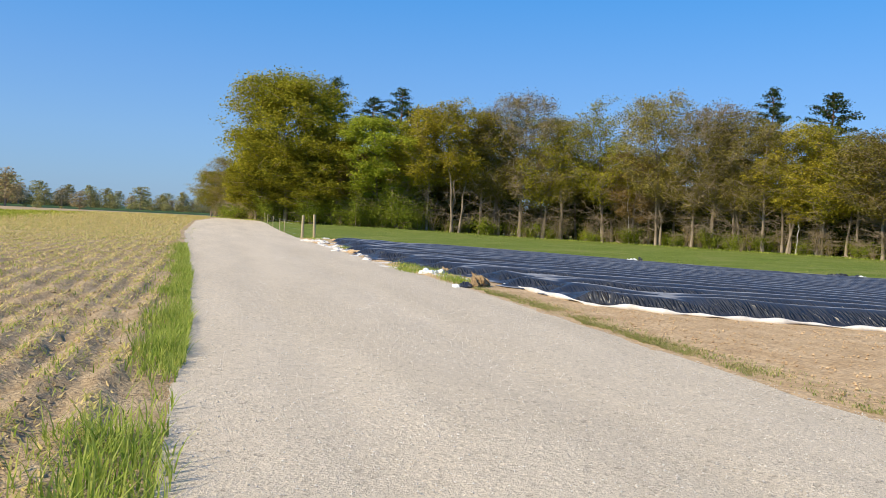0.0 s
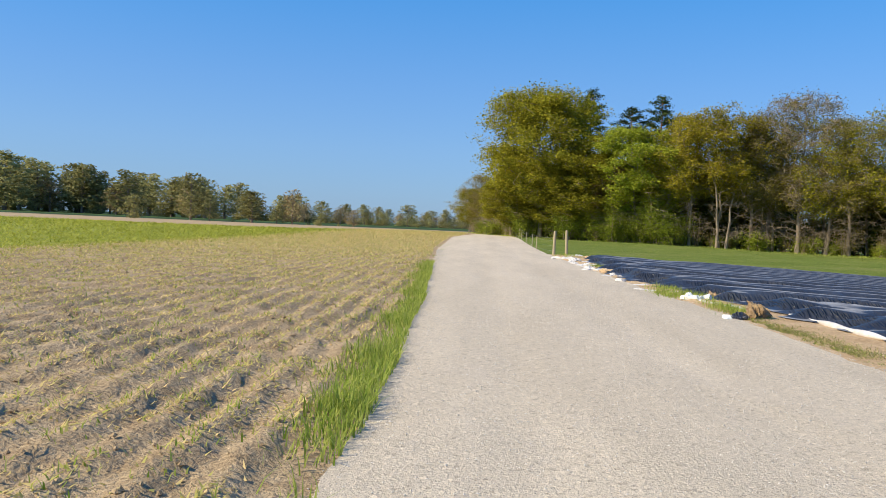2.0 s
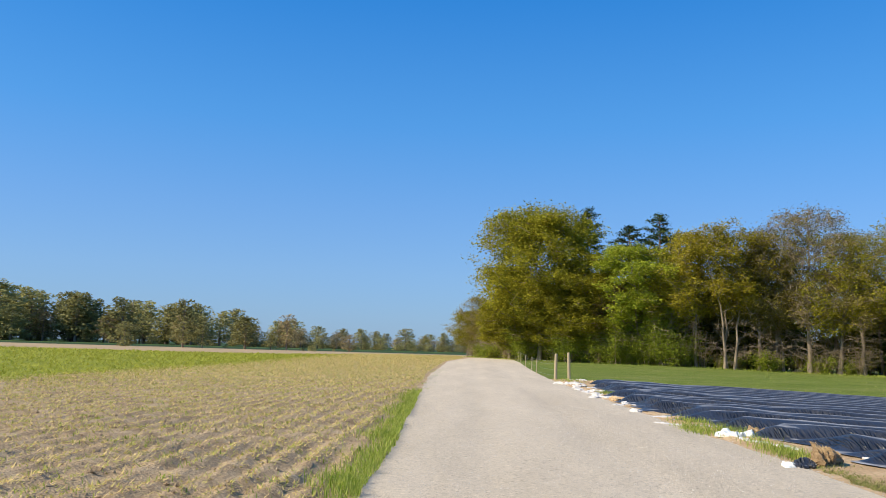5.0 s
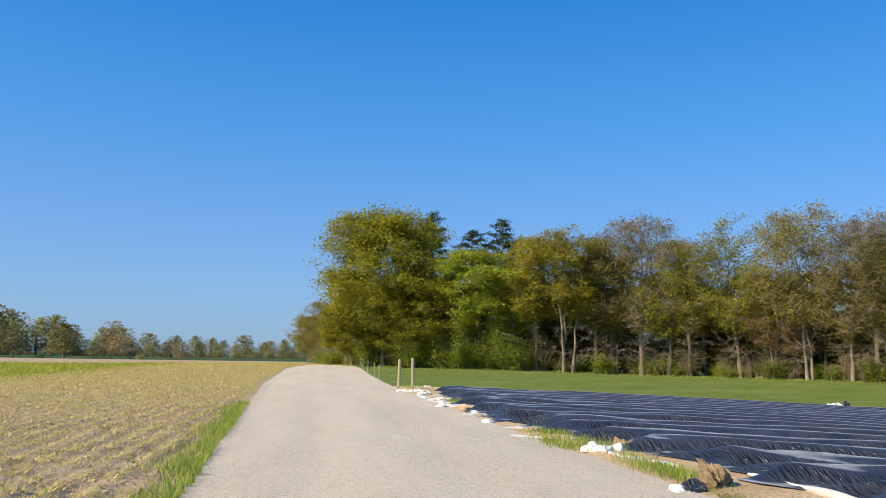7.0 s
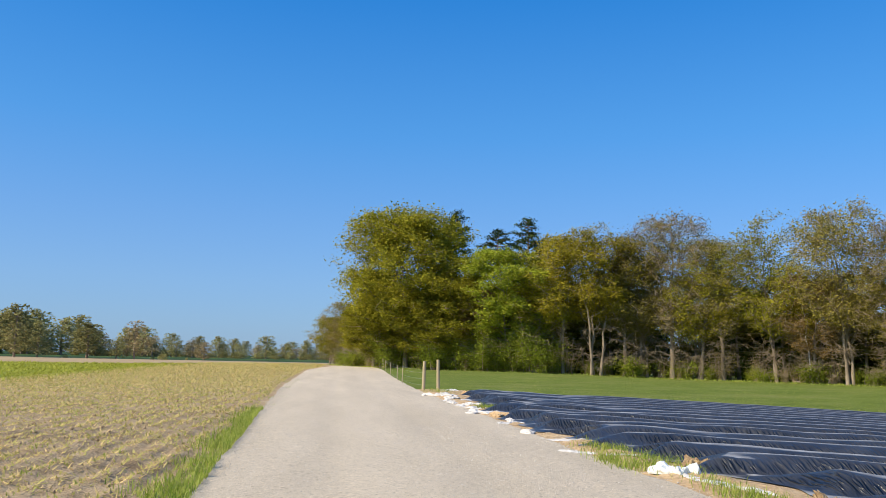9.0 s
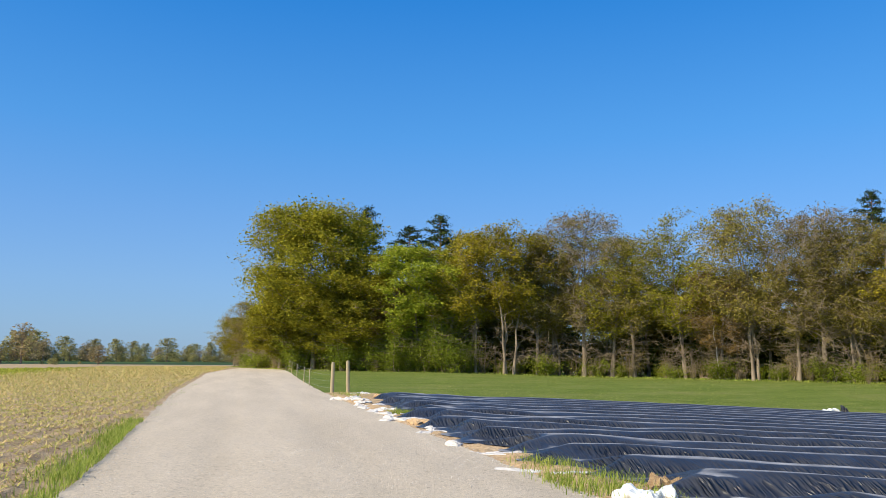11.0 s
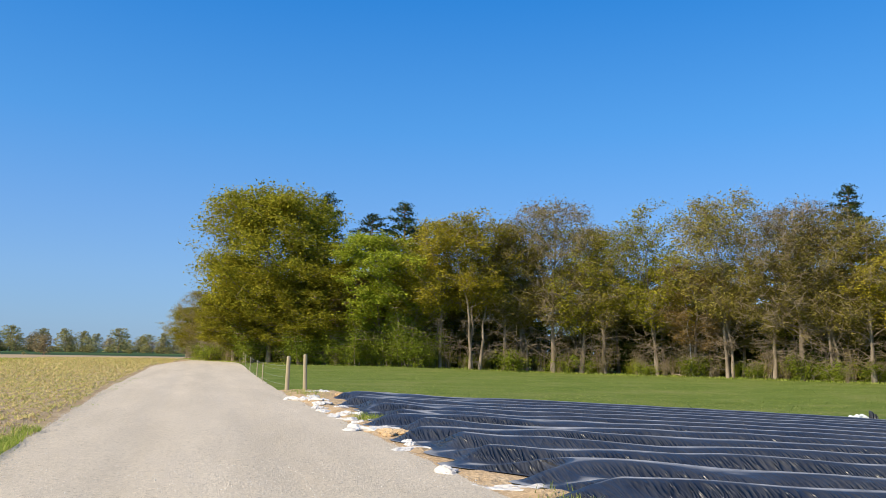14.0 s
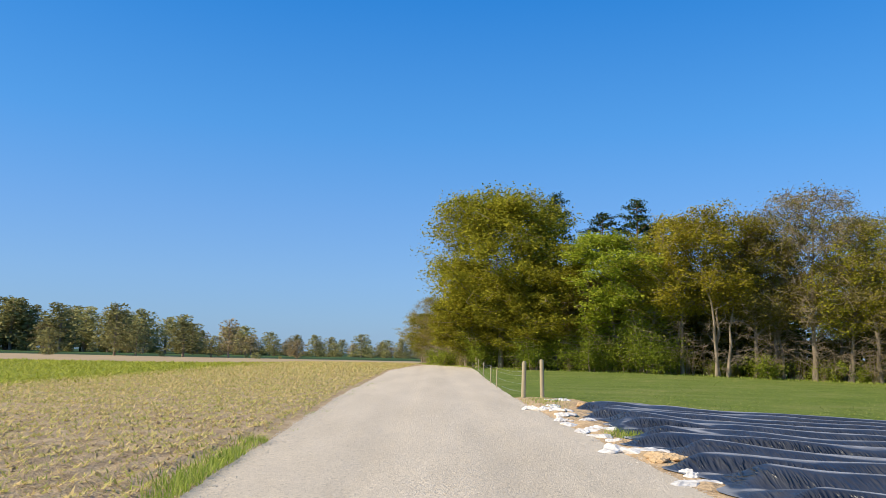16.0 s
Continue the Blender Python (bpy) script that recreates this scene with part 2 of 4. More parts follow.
WIRE = surface("galvanised_wire", [(0.3, (0.30, 0.32, 0.30)), (0.7, (0.42, 0.44, 0.42))], 9.0, rough=0.5, bump=0.0, world_space=False)
STRAW = surface("straw_and_earth", [(0.3, (0.30, 0.20, 0.11)), (0.7, (0.56, 0.42, 0.25))], 6.0, ((0.55, 0.5, 0.45), (1, 1, 1)), 40.0, bump=0.9, depth=0.03, bump_scale=25.0)
GRASS = leafy("fresh_grass", (0.20, 0.30, 0.035), (0.52, 0.55, 0.14), 0.4, 0.0)
DRYGRASS = leafy("yellowed_grass", (0.82, 0.63, 0.31), (0.46, 0.46, 0.12), 0.35, 0.0)
MEADOW_LEAF = leafy("meadow_blade", (0.19, 0.265, 0.045), (0.40, 0.40, 0.13), 0.3, 0.0)
CROP_LEAF = leafy("crop_leaf", (0.32, 0.36, 0.045), (0.52, 0.50, 0.10), 0.3, 0.0)
OAK_LEAF = leafy("oak_spring_leaf", (0.18, 0.18, 0.018), (0.43, 0.395, 0.042))
YELLOW_LEAF = leafy("yellow_spring_leaf", (0.26, 0.225, 0.024), (0.53, 0.45, 0.052))
OLIVE_LEAF = leafy("olive_bud_leaf", (0.19, 0.165, 0.04), (0.40, 0.34, 0.078))
GREEN_LEAF = leafy("bright_green_leaf", (0.23, 0.29, 0.025), (0.50, 0.53, 0.06))
RUST_LEAF = leafy("rust_bud_leaf", (0.23, 0.15, 0.055), (0.40, 0.265, 0.09))
# coloured dark to carry the shade inside the wood
SHADE_LEAF = leafy("wood_shade_leaf", (0.055, 0.085, 0.015), (0.14, 0.18, 0.03), 0.2)
WEED = leafy("trodden_weeds", (0.17, 0.185, 0.055), (0.46, 0.39, 0.18), 0.3, 0.0)
SHRUB_LEAF = leafy("shrub_leaf", (0.13, 0.17, 0.02), (0.29, 0.33, 0.042))
NEEDLE = leafy("pine_needles", (0.032, 0.055, 0.018), (0.075, 0.105, 0.035), 0.15)
# leaves of the far trees, paled and greyed: distance haze in the colour
HAZE_LEAF = leafy("haze_leaf", (0.25, 0.25, 0.10), (0.45, 0.41, 0.17), 0.3, 0.3)
HAZE_RUST = leafy("haze_rust_leaf", (0.27, 0.22, 0.12), (0.42, 0.33, 0.17), 0.3, 0.2)


# ------------------------------------------------------------------ mesh helpers
def mesh_of(name, verts, faces, mats, smooth=False):
    me = bpy.data.meshes.new(name)
    me.from_pydata([tuple(v) for v in np.asarray(verts, float).tolist()], [], [tuple(f) for f in faces])
    for m in (mats if isinstance(mats, (list, tuple)) else [mats]):
        me.materials.append(m)
    if smooth:
        me.shade_smooth()
    me.update()
    return me


def part_data(name, me, parent, label=""):
    ob = new(name, me)
    ob.parent = parent
    return tagged(ob, label)


def part(name, bm, material, parent, label="", smooth=False):
    me = bpy.data.meshes.new(name)
    bm.to_mesh(me)
    bm.free()
    me.materials.append(material)
    if smooth:
        me.shade_smooth()
    return part_data(name, me, parent, label)


def base(name, m, label, category, group="", kind=""):
    e = new(name)
    e.empty_display_size = 0.3
    e.matrix_world = m
    return tagged(e, label, category, group, kind)


def smooth01(a, b, v):
    k = np.clip((np.asarray(v, float) - a) / (b - a), 0, 1)
    return k * k * (3 - 2 * k)


def land(x, y):
    """Height of the land."""
    x, y = np.asarray(x, float), np.asarray(y, float)
    yc = np.clip(y, -20, 43)
    z = 0.005036 * yc - 0.000058 * yc * yc
    z = z + 0.36 * smooth01(50, 94, y) * (1 - smooth01(115, 200, y)) * (1 - smooth01(18, 36, x)) * (0.3 + 0.7 * smooth01(-30, -6, x))
    wide = np.where(x < 27, 13.0, 10.0)
    z = z - 0.42 * np.exp(-((x - 27) / wide) ** 2) * (1 - smooth01(45, 62, y)) * smooth01(5, 9, x)
    return z


rng = np.random.default_rng(7)
WAVES = [(rng.normal(size=2), rng.uniform(0, 6.28)) for k in range(24)]


def ripple(x, y, size, seed=0):
    """Cheap smooth unevenness, about -1 to 1, with features of that size."""
    out = 0.0
    for k in range(6):
        (a, b), ph = WAVES[(seed * 5 + k * 3) % 24]
        s = (1.0 + 0.45 * k) / size
        out = out + np.sin((a * x + b * y) * s * 1.7 + ph + seed) / (1 + 0.45 * k)
    return out / 2.4


def grid_faces(nx, ny):
    i = np.arange(nx - 1)[:, None] * ny + np.arange(ny - 1)[None, :]
    i = i.ravel()
    return np.stack([i, i + ny, i + ny + 1, i + 1], 1).tolist()


def spaced(a, b, first, grow, most):
    out, step = [a], first
    while out[-1] + step < b:
        out.append(out[-1] + step)
        step = min(step * grow, most)
    return np.array(out + [b])


def road_left(y):
    return np.interp(y, [-10, 4, 16, 25, 31, 52, 80, 104, 130, 180], [-0.2, -0.2, -0.32, -0.66, -0.85, -1.55, -1.45, 0.6, 2.8, 8.0]) + 0.05 * ripple(y, y * 0.3, 0.6, 1)


def road_right(y):
    return np.interp(y, [-10, 5, 17, 22, 30, 42, 60, 85, 104, 130, 180], [5.2, 5.2, 5.25, 5.0, 4.9, 4.75, 5.0, 5.4, 5.6, 7.2, 14.0]) + 0.06 * ripple(y, y * 0.3, 0.7, 2)


def sheet(name, xs_of, ys, lift, mat, label, category):
    """A strip of ground: for each y the xs, lifted above the land by lift(x, y)."""
    rows = [(xs_of(y), y) for y in ys]
    X = np.array([r[0] for r in rows])
    Y = np.repeat(np.array(ys)[:, None], X.shape[1], 1)
    Z = land(X, Y) + lift(X, Y)
    v = np.stack([X, Y, Z], -1).reshape(-1, 3)
    f = [fc[::-1] for fc in grid_faces(len(ys), X.shape[1])]
    return tagged(new(name, mesh_of(name, v, f, mat, True)), label, category, kind="structure")


def tubes(paths, sides):
    """Tapered tubes along paths of (points, radii), joined; returns verts and faces."""
    vs, fs, n = [], [], 0
    ang = np.arange(sides) * 2 * math.pi / sides
    ca, sa = np.cos(ang)[:, None], np.sin(ang)[:, None]
    for pts, rad in paths:
        pts = np.asarray(pts, float)
        d = np.gradient(pts, axis=0)
        d /= np.linalg.norm(d, axis=1)[:, None] + 1e-9
        ref = np.array([1.0, 0.2, 0.1]) if abs(d[0][2]) > 0.7 else np.array([0.0, 0.0, 1.0])
        for k in range(len(pts)):
            a = np.cross(d[k], ref)
            a /= np.linalg.norm(a) + 1e-9
            b = np.cross(d[k], a)
            vs.append(pts[k] + rad[k] * (ca * a + sa * b))
        for k in range(len(pts) - 1):
            for s in range(sides):
                t = (s + 1) % sides
                fs.append((n + k * sides + s, n + k * sides + t, n + (k + 1) * sides + t, n + (k + 1) * sides + s))
        fs.append(tuple(n + (len(pts) - 1) * sides + s for s in range(sides)))
        n += len(pts) * sides
    return np.concatenate(vs), fs


def leaf_quads(r, centres, size, flat=0.3):
    """One small bent leaf spray at each centre, facing anywhere."""
    n = len(centres)
    a = r.normal(size=(n, 3))
    a[:, 2] *= flat + 0.4
    a /= np.linalg.norm(a, axis=1)[:, None]
    out = centres - [0, 0, centres[:, 2].mean()]
    out /= np.linalg.norm(out, axis=1)[:, None] + 1e-6
    b = np.cross(a, r.normal(size=(n, 3)) * 0.75 + out * 0.5 + [0, 0, 0.45])   # leaves turn outwards and up, to the light
    b /= np.linalg.norm(b, axis=1)[:, None] + 1e-9
    s = size * r.uniform(0.55, 1.35, (n, 1))
    w = s * r.uniform(0.35, 0.7, (n, 1))
    v = np.stack([centres - a * s * 0.5 - b * w * 0.5, centres + a * s * 0.1 + b * w * 0.6, centres + a * s * 0.55 - b * w * 0.2], 1).reshape(-1, 3)
    return v, np.arange(n * 3).reshape(n, 3).tolist()


def blades(r, roots, height, width, lean=0.5):
    """Grass blades: bent, tapered, two segments each."""
    n = len(roots)
    h = (height * r.uniform(0.5, 1.25, n))[:, None]
    az = r.uniform(0, 2 * math.pi, n)
    out = np.stack([np.cos(az), np.sin(az), np.zeros(n)], 1) * (r.uniform(0.1, lean, n)[:, None] * h)
    side = np.stack([-np.sin(az), np.cos(az), np.zeros(n)], 1) * (width * r.uniform(0.6, 1.3, n))[:, None]
    up = np.array([[0, 0, 1.0]])
    mid, tip = roots + out * 0.35 + up * h * 0.6, roots + out + up * h
    v = np.stack([roots - side, roots + side, mid - side * 0.7, mid + side * 0.7, tip], 1).reshape(-1, 3)
    k = np.arange(n)[:, None] * 5
    f = np.concatenate([k + np.array([[0, 1, 3, 2]])]).tolist() + (k + np.array([[2, 3, 4]])).tolist()
    return v, f


def stuff(name, v, f, mat, label, category):
    return tagged(new(name, mesh_of(name, v, f, mat)), label, category, kind="stuff")


# ------------------------------------------------------------------ ground
gx = np.concatenate([-spaced(75, 2500, 8, 1.35, 400)[::-1], np.linspace(-70, 70, 57), spaced(75, 2500, 8, 1.35, 400)])
gy = np.concatenate([-spaced(12, 800, 6, 1.4, 200)[::-1], np.linspace(-8, 220, 93), spaced(226, 3500, 8, 1.3, 500)])
GX, GY = np.meshgrid(gx, gy, indexing="ij")
tagged(new("ground", mesh_of("ground", np.stack([GX, GY, land(GX, GY) - 0.07], -1).reshape(-1, 3), grid_faces(len(gx), len(gy)), LAND, True)),
       "flat farmland with tan tilled strips and dark green crops", "ground", kind="structure")

road_y = spaced(-8, 175, 0.25, 1.01, 3)
sheet("road", lambda y: road_left(y) + (road_right(y) - road_left(y)) * np.linspace(0, 1, 41), road_y,
      lambda x, y: 0.012 + 0.035 * (1 - ((x - 2.3) / 2.9) ** 2).clip(-0.3, 1) + 0.008 * ripple(x, y, 0.7, 3) + 0.004 * ripple(x, y, 0.2, 5)
      - 0.015 * np.exp(-((x - 1.0) / 0.35) ** 2) - 0.015 * np.exp(-((x - 2.9) / 0.35) ** 2),
      GRAVEL, "pale compacted gravel farm track with soft verges", "road")

field_y = np.concatenate([np.linspace(-8, 1.3, 8), spaced(1.5, 124, 0.075, 1.012, 4)])


def field_rows(x, y):
    near = (1 - 0.8 * smooth01(8, 40, y)) * smooth01(0.1, 0.6, road_left(y) - x)
    row = np.sin(2 * math.pi * (x + 0.08 * ripple(x, y, 2.5, 1)) / 0.42)
    clods = np.maximum(0, ripple(x, y, 0.10, 2) + 0.5 * ripple(x, y, 0.045, 7)) ** 1.3
    return near * (0.038 * row * (0.55 + 0.5 * smooth01(-0.4, 0.5, ripple(x, y, 2.2, 6))) + 0.036 * clods + 0.014 * ripple(x, y, 0.26, 4)) - 0.01 + 0.05 * smooth01(0.1, 0.8, road_left(y) - x)


sheet("field", lambda y: np.concatenate([np.linspace(-15, -6, 75)[:-1], np.linspace(-6, float(road_left(y)) + 0.12, 110)]), field_y,
      field_rows, SOIL, "dry tilled field with rows of yellowed sprayed-off plants", "field")
sheet("green_field", lambda y: np.linspace(-150, -14.4 + 0.6 * float(ripple(y, y, 3.0, 3)), 90), spaced(-8, 106, 0.5, 1.02, 5),
      lambda x, y: 0.03 + 0.03 * ripple(x, y, 0.8, 5), CROP, "field of young yellow-green crop", "field")
sheet("meadow", lambda y: np.concatenate([[float(road_right(y)) - 0.05], np.linspace(6.2, 75, 120)]), spaced(-8, 118, 0.6, 1.0, 0.6),
      lambda x, y: -0.03 + 0.025 * ripple(x, y, 0.9, 2) + 0.03 * smooth01(45, 75, x), MEADOW, "short green meadow grass in front of the wood", "meadow")

# ------------------------------------------------------------------ black film over asparagus ridges
# along: down the rows, across: square to them
UX, UY, NX, NY = 0.876, -0.482, 0.482, 0.876


def film_far(u):
    return np.interp(u, [-17.5, -13.7, -8.4, 0.5, 10.3, 20.7, 50], [43.0, 40.6, 38.8, 38.1, 37.6, 37.1, 37.0])


def film_near(u):
    return np.interp(u, [-4, -1, 1, 4.4, 50], [15.6, 15.2, 14.75, 14.9, 14.9])


def film_start(n):
    return np.interp(n, [14.7, 15.3, 18.7, 21.1, 24, 25.7, 29, 31.1, 36, 40, 45.2], [1.2, -0.9, -3.2, -5.3, -7.2, -8.5, -10.0, -10.9, -13.2, -14.7, -16.6])


ROWS = 19.5
fs_ = np.linspace(0, 1, 352)
fu = np.concatenate([np.arange(0, 26, 0.07), spaced(26, 62, 0.1, 1.04, 0.8)])
N0 = 14.85
U = np.zeros((len(fs_), len(fu)))
for i, s in enumerate(fs_):
    u0 = 0.0
    for _ in range(30):
        u0 = float(film_start(N0 + (film_far(u0) - N0) * s))
    tongue = 0.55 * math.sin(s * ROWS * 2 * math.pi + 0.8) + 0.35 * math.sin(s * 61 + 1.0) + 0.2 * math.sin(s * 143)
    u0 -= 0.45 * tongue * (1.0 if s > 0.08 else s / 0.08)
    U[i] = u0 + fu
S = np.repeat(fs_[:, None], len(fu), 1)
wob = 0.05 * ripple(U * 0.7, S * 30, 1.6, 4) / ROWS * 8
NN = film_near(U) + (film_far(U) - film_near(U)) * S
FX, FY = UX * U + NX * NN, UY * U + NY * NN
frac = ((S + wob * 0.08) * ROWS) % 1.0
tri = 1 - np.abs(2 * frac - 1)
incline = np.clip((tri - 0.12) / 0.74, 0, 1)
mound = 0.97 * np.sin(incline * math.pi / 2) ** 0.95 * (0.55 + 0.45 * incline) + 0.03 * smooth01(0.8, 1.0, tri)
inside = smooth01(0, 0.55, np.repeat(fu[None, :], len(fs_), 0)) * smooth01(0, 0.012, S) * smooth01(0, 0.012, 1 - S)
calm = smooth01(1.0, 7.0, np.repeat(fu[None, :], len(fs_), 0))
tall = (0.32 - 0.12 * (1 - calm)) * (1 + 0.025 * ripple(U, S * 40, 1.3, 6))
FZ = land(FX, FY) + 0.024 + inside * (tall * mound + 0.05 * (1 - calm) * (1 + ripple(U * 0.5 + S * 9, S * 30, 0.55, 8)) + 0.006 * ripple(FX, FY, 0.8, 3))
FZ += inside * smooth01(0.05, 0.2, tri) * (1 - smooth01(0.55, 0.8, tri)) * 0.018 * np.abs(np.sin(U * 9.5 + 4 * ripple(U, S * 30, 0.9, 2) + 5 * tri)) ** 0.6 * smooth01(-0.4, 0.5, ripple(U, S * 50, 1.1, 9))
film = base("plastic_mulch_film", pose(0, 0, 0), "shiny black plastic film stretched over long asparagus ridges", "plastic film")
cuts = [int(round(k / ROWS * (len(fs_) - 1))) for k in range(int(ROWS) + 1)] + [len(fs_) - 1]
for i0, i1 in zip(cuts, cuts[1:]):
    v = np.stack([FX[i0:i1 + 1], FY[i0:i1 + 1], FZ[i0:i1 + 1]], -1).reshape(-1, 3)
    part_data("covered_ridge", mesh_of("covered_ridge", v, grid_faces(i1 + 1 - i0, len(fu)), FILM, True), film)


def film_edge(s):
    """A place on the film's ragged road-side edge."""
    i = int(round(s * (len(fs_) - 1)))
    return FX[i, 0], FY[i, 0]


# sand between the track and the film
sand_y = spaced(-8, 50, 0.14, 1.0, 0.14)
order = np.argsort(FY[:, 0])
EY, EX = FY[order, 0], FX[order, 0]


def sand_right(y):
    if y > 17.5:
        return float(np.interp(y, EY, EX)) + 0.35
    return float(np.interp(y, [-8, 6, 11, 12.5, 14, 17.5], [40, 32, 13.5, 10.5, 8.2, 7.4]))


def sand_lift(x, y):
    k = smooth01(0.0, 0.4, x - road_right(y)) * smooth01(17, 20, y) * (1 - smooth01(44, 49, y)) * smooth01(-0.1, 0.35, np.interp(y, EY, EX) - x)
    return 0.004 + k * (0.045 + 0.05 * ripple(x, y, 0.55, 4) + 0.02 * ripple(x, y, 0.2, 6)) + 0.005 * ripple(x, y, 0.25, 3) - 0.045 * smooth01(45, 50, y)


def sand_xs(y):
    a, b = float(road_right(y)) - 0.12, sand_right(y)
    return a + (b - a) * np.linspace(0, 1, 60) ** 1.4


sheet("sand_verge", sand_xs, sand_y, sand_lift, SAND, "bare dry sandy earth beside the track", "soil")


def crumpled(name, x, y, length, width, height, turn, seed, mat, label, category, fold=1.0, group="", rise=0.0):
    """A crumpled lump or strip of plastic lying on the ground: a closed, creased skin."""
    r = np.random.default_rng(seed)
    nu, nv = 44, 26
    a = np.linspace(-1, 1, nu)[:, None]
    b = np.linspace(0, 2 * math.pi, nv, endpoint=False)[None, :]
    taper = np.sqrt(np.clip(1 - a ** 2, 0, 1)) ** 0.7
    ph = r.uniform(0, 6.28, 12)
    wig = sum(np.sin(a * (2.5 + 2.2 * k) + ph[k]) / (1.5 + k) for k in range(5))
    X = a * length * 0.5 + 0 * b
    Y = width * 0.5 * taper * np.cos(b) + 0.22 * width * wig
    Z = height * (0.5 + 0.10 * wig) * taper * (0.75 + np.sin(b))
    crease = 0
    for k in range(9):
        w = r.normal(size=3) * (5.0 + 3.5 * k)
        crease = crease + (0.64 - np.abs(np.sin(X * w[0] + Y * w[1] + Z * w[2] + ph[k]))) / (1 + 0.35 * k)
    crease = crease * fold * 0.25 * min(height, width)
    X = X + crease * 0.4 * np.sign(a)
    Y = Y + crease * np.cos(b)
    Z = np.maximum(Z + crease * (0.35 + np.sin(b)) * 0.8, -0.03)
    me = mesh_of(name, np.stack([X, Y, Z], -1).reshape(-1, 3),
                 [(i * nv + j, i * nv + (j + 1) % nv, (i + 1) * nv + (j + 1) % nv, (i + 1) * nv + j) for i in range(nu - 1) for j in range(nv)], mat, mat is FILM)
    ob = new(name, me)
    ob.matrix_world = pose(x, y, float(land(x, y)) + float(sand_lift(np.array(x), np.array(y))) - 0.015, 0, 0, turn)
    ob.matrix_world.translation.z += rise
    return tagged(ob, label, category, group)


# the white hem of the film, weighed down along its near side
hem_u = np.concatenate([np.linspace(-2.6, 6, 120), np.linspace(6.2, 40, 150)])
hem = []
for u in hem_u:
    n = float(film_near(u)) - 0.02 if u > -0.6 else float(np.interp(u, [-2.6, -0.6], [18.4, 15.25]))
    n += 0.05 * math.sin(u * 2.3) + 0.03 * math.sin(u * 6.1)
    x, y = UX * u + NX * n, UY * u + NY * n
    hem.append((x, y, float(land(x, y)) + 0.03 + 0.01 * math.sin(u * 4.7)))
hem_r = [0.040 + 0.02 * math.sin(u * 3.1) + 0.015 * math.sin(u * 9.7) for u in hem_u]
hv, hf = tubes([(hem, hem_r)], 9)
tagged(new("film_hem", mesh_of("film_hem", hv, hf, WHITE_FILM, True)), "rolled white hem of the film along the sand", "plastic film")

SCRAPS = [  # x, y, length, width, height, turn
    (4.86, 40.7, 0.95, 0.7, 0.36, 10), (6.1, 45.6, 0.9, 0.4, 0.22, -30), (5.2, 38.3, 0.8, 0.5, 0.22, 60), (4.9, 35.8, 0.55, 0.4, 0.2, 100),
    (4.95, 34.2, 0.7, 0.5, 0.2, 30), (5.5, 34.8, 1.1, 0.4, 0.24, 20), (6.1, 35.9, 0.7, 0.4, 0.2, -20), (5.9, 33.2, 0.9, 0.4, 0.18, -15),
    (4.95, 30.85, 0.95, 0.55, 0.26, 15), (5.55, 31.1, 1.1, 0.28, 0.14, -12), (5.24, 28.6, 0.5, 0.3, 0.2, 80), (4.85, 27.7, 0.55, 0.3, 0.14, 20),
    (5.35, 28.0, 1.0, 0.22, 0.1, 8), (5.95, 27.4, 0.8, 0.18, 0.1, -10),
]
SCRAPS_NEAR = [
    (4.9, 25.35, 0.42, 0.34, 0.26, 70), (5.12, 24.15, 0.7, 0.2, 0.1, -40), (5.5, 24.15, 0.75, 0.26, 0.12, -10), (4.95, 22.2, 0.75, 0.34, 0.12, -20),
    (5.5, 21.7, 0.55, 0.2, 0.08, 5), (5.7, 18.9, 1.5, 0.22, 0.12, -68), (4.9, 36.9, 0.5, 0.35, 0.2, 40), (5.3, 39.6, 0.6, 0.4, 0.2, 0),
    (5.5, 36.9, 0.6, 0.35, 0.18, 70), (5.2, 32.6, 0.6, 0.3, 0.16, -50), (5.05, 33.3, 0.5, 0.35, 0.2, 120), (5.5, 42.3, 0.8, 0.5, 0.2, 75),
]
for k, (x, y, l, w, h, a) in enumerate(SCRAPS + SCRAPS_NEAR):
    crumpled("film_scrap", x, y, l * 1.1, w * 0.85, h * 0.42, a, 40 + k, WHITE_FILM, "crumpled white underside of the film lying on sand" if w > 0.3 else "twisted strip of white film edge on sand",
             "plastic scrap", group="white film along the track")
crumpled("white_sack", 5.5, 19.8, 0.68, 0.34, 0.16, -35, 5, SACK, "crumpled white plastic sack with a green tint in the grass", "plastic sack")
crumpled("black_scrap", 5.3, 16.35, 0.42, 0.26, 0.12, 30, 9, FILM, "loose dark fold of film beside the earth clump", "plastic scrap")
crumpled("white_scrap", 5.1, 16.25, 0.3, 0.16, 0.1, 60, 12, SACK, "small white plastic shred in the grass", "plastic scrap")
crumpled("straw_clump", 5.72, 16.7, 0.62, 0.34, 0.27, 35, 17, STRAW, "heap of earth and straw holding down the film corner", "earth heap", 1.6)
crumpled("earth_clod", 6.2, 20.45, 0.6, 0.3, 0.18, -12, 21, STRAW, "clod of sandy earth lying on the film edge", "earth heap", 1.4)
crumpled("earth_clod", 6.6, 42.4, 0.9, 0.45, 0.2, -20, 23, SAND, "mound of sand on the film's end", "earth heap", 1.2)
crumpled("earth_clod", 5.3, 29.9, 0.7, 0.4, 0.1, 40, 24, SAND, "low mound of sand at the film's edge", "earth heap", 1.2)
crumpled("white_flap", 18.75, 32.95, 0.5, 0.18, 0.12, -32, 31, SACK, "torn white flap standing up from the black film", "plastic scrap", rise=0.28)
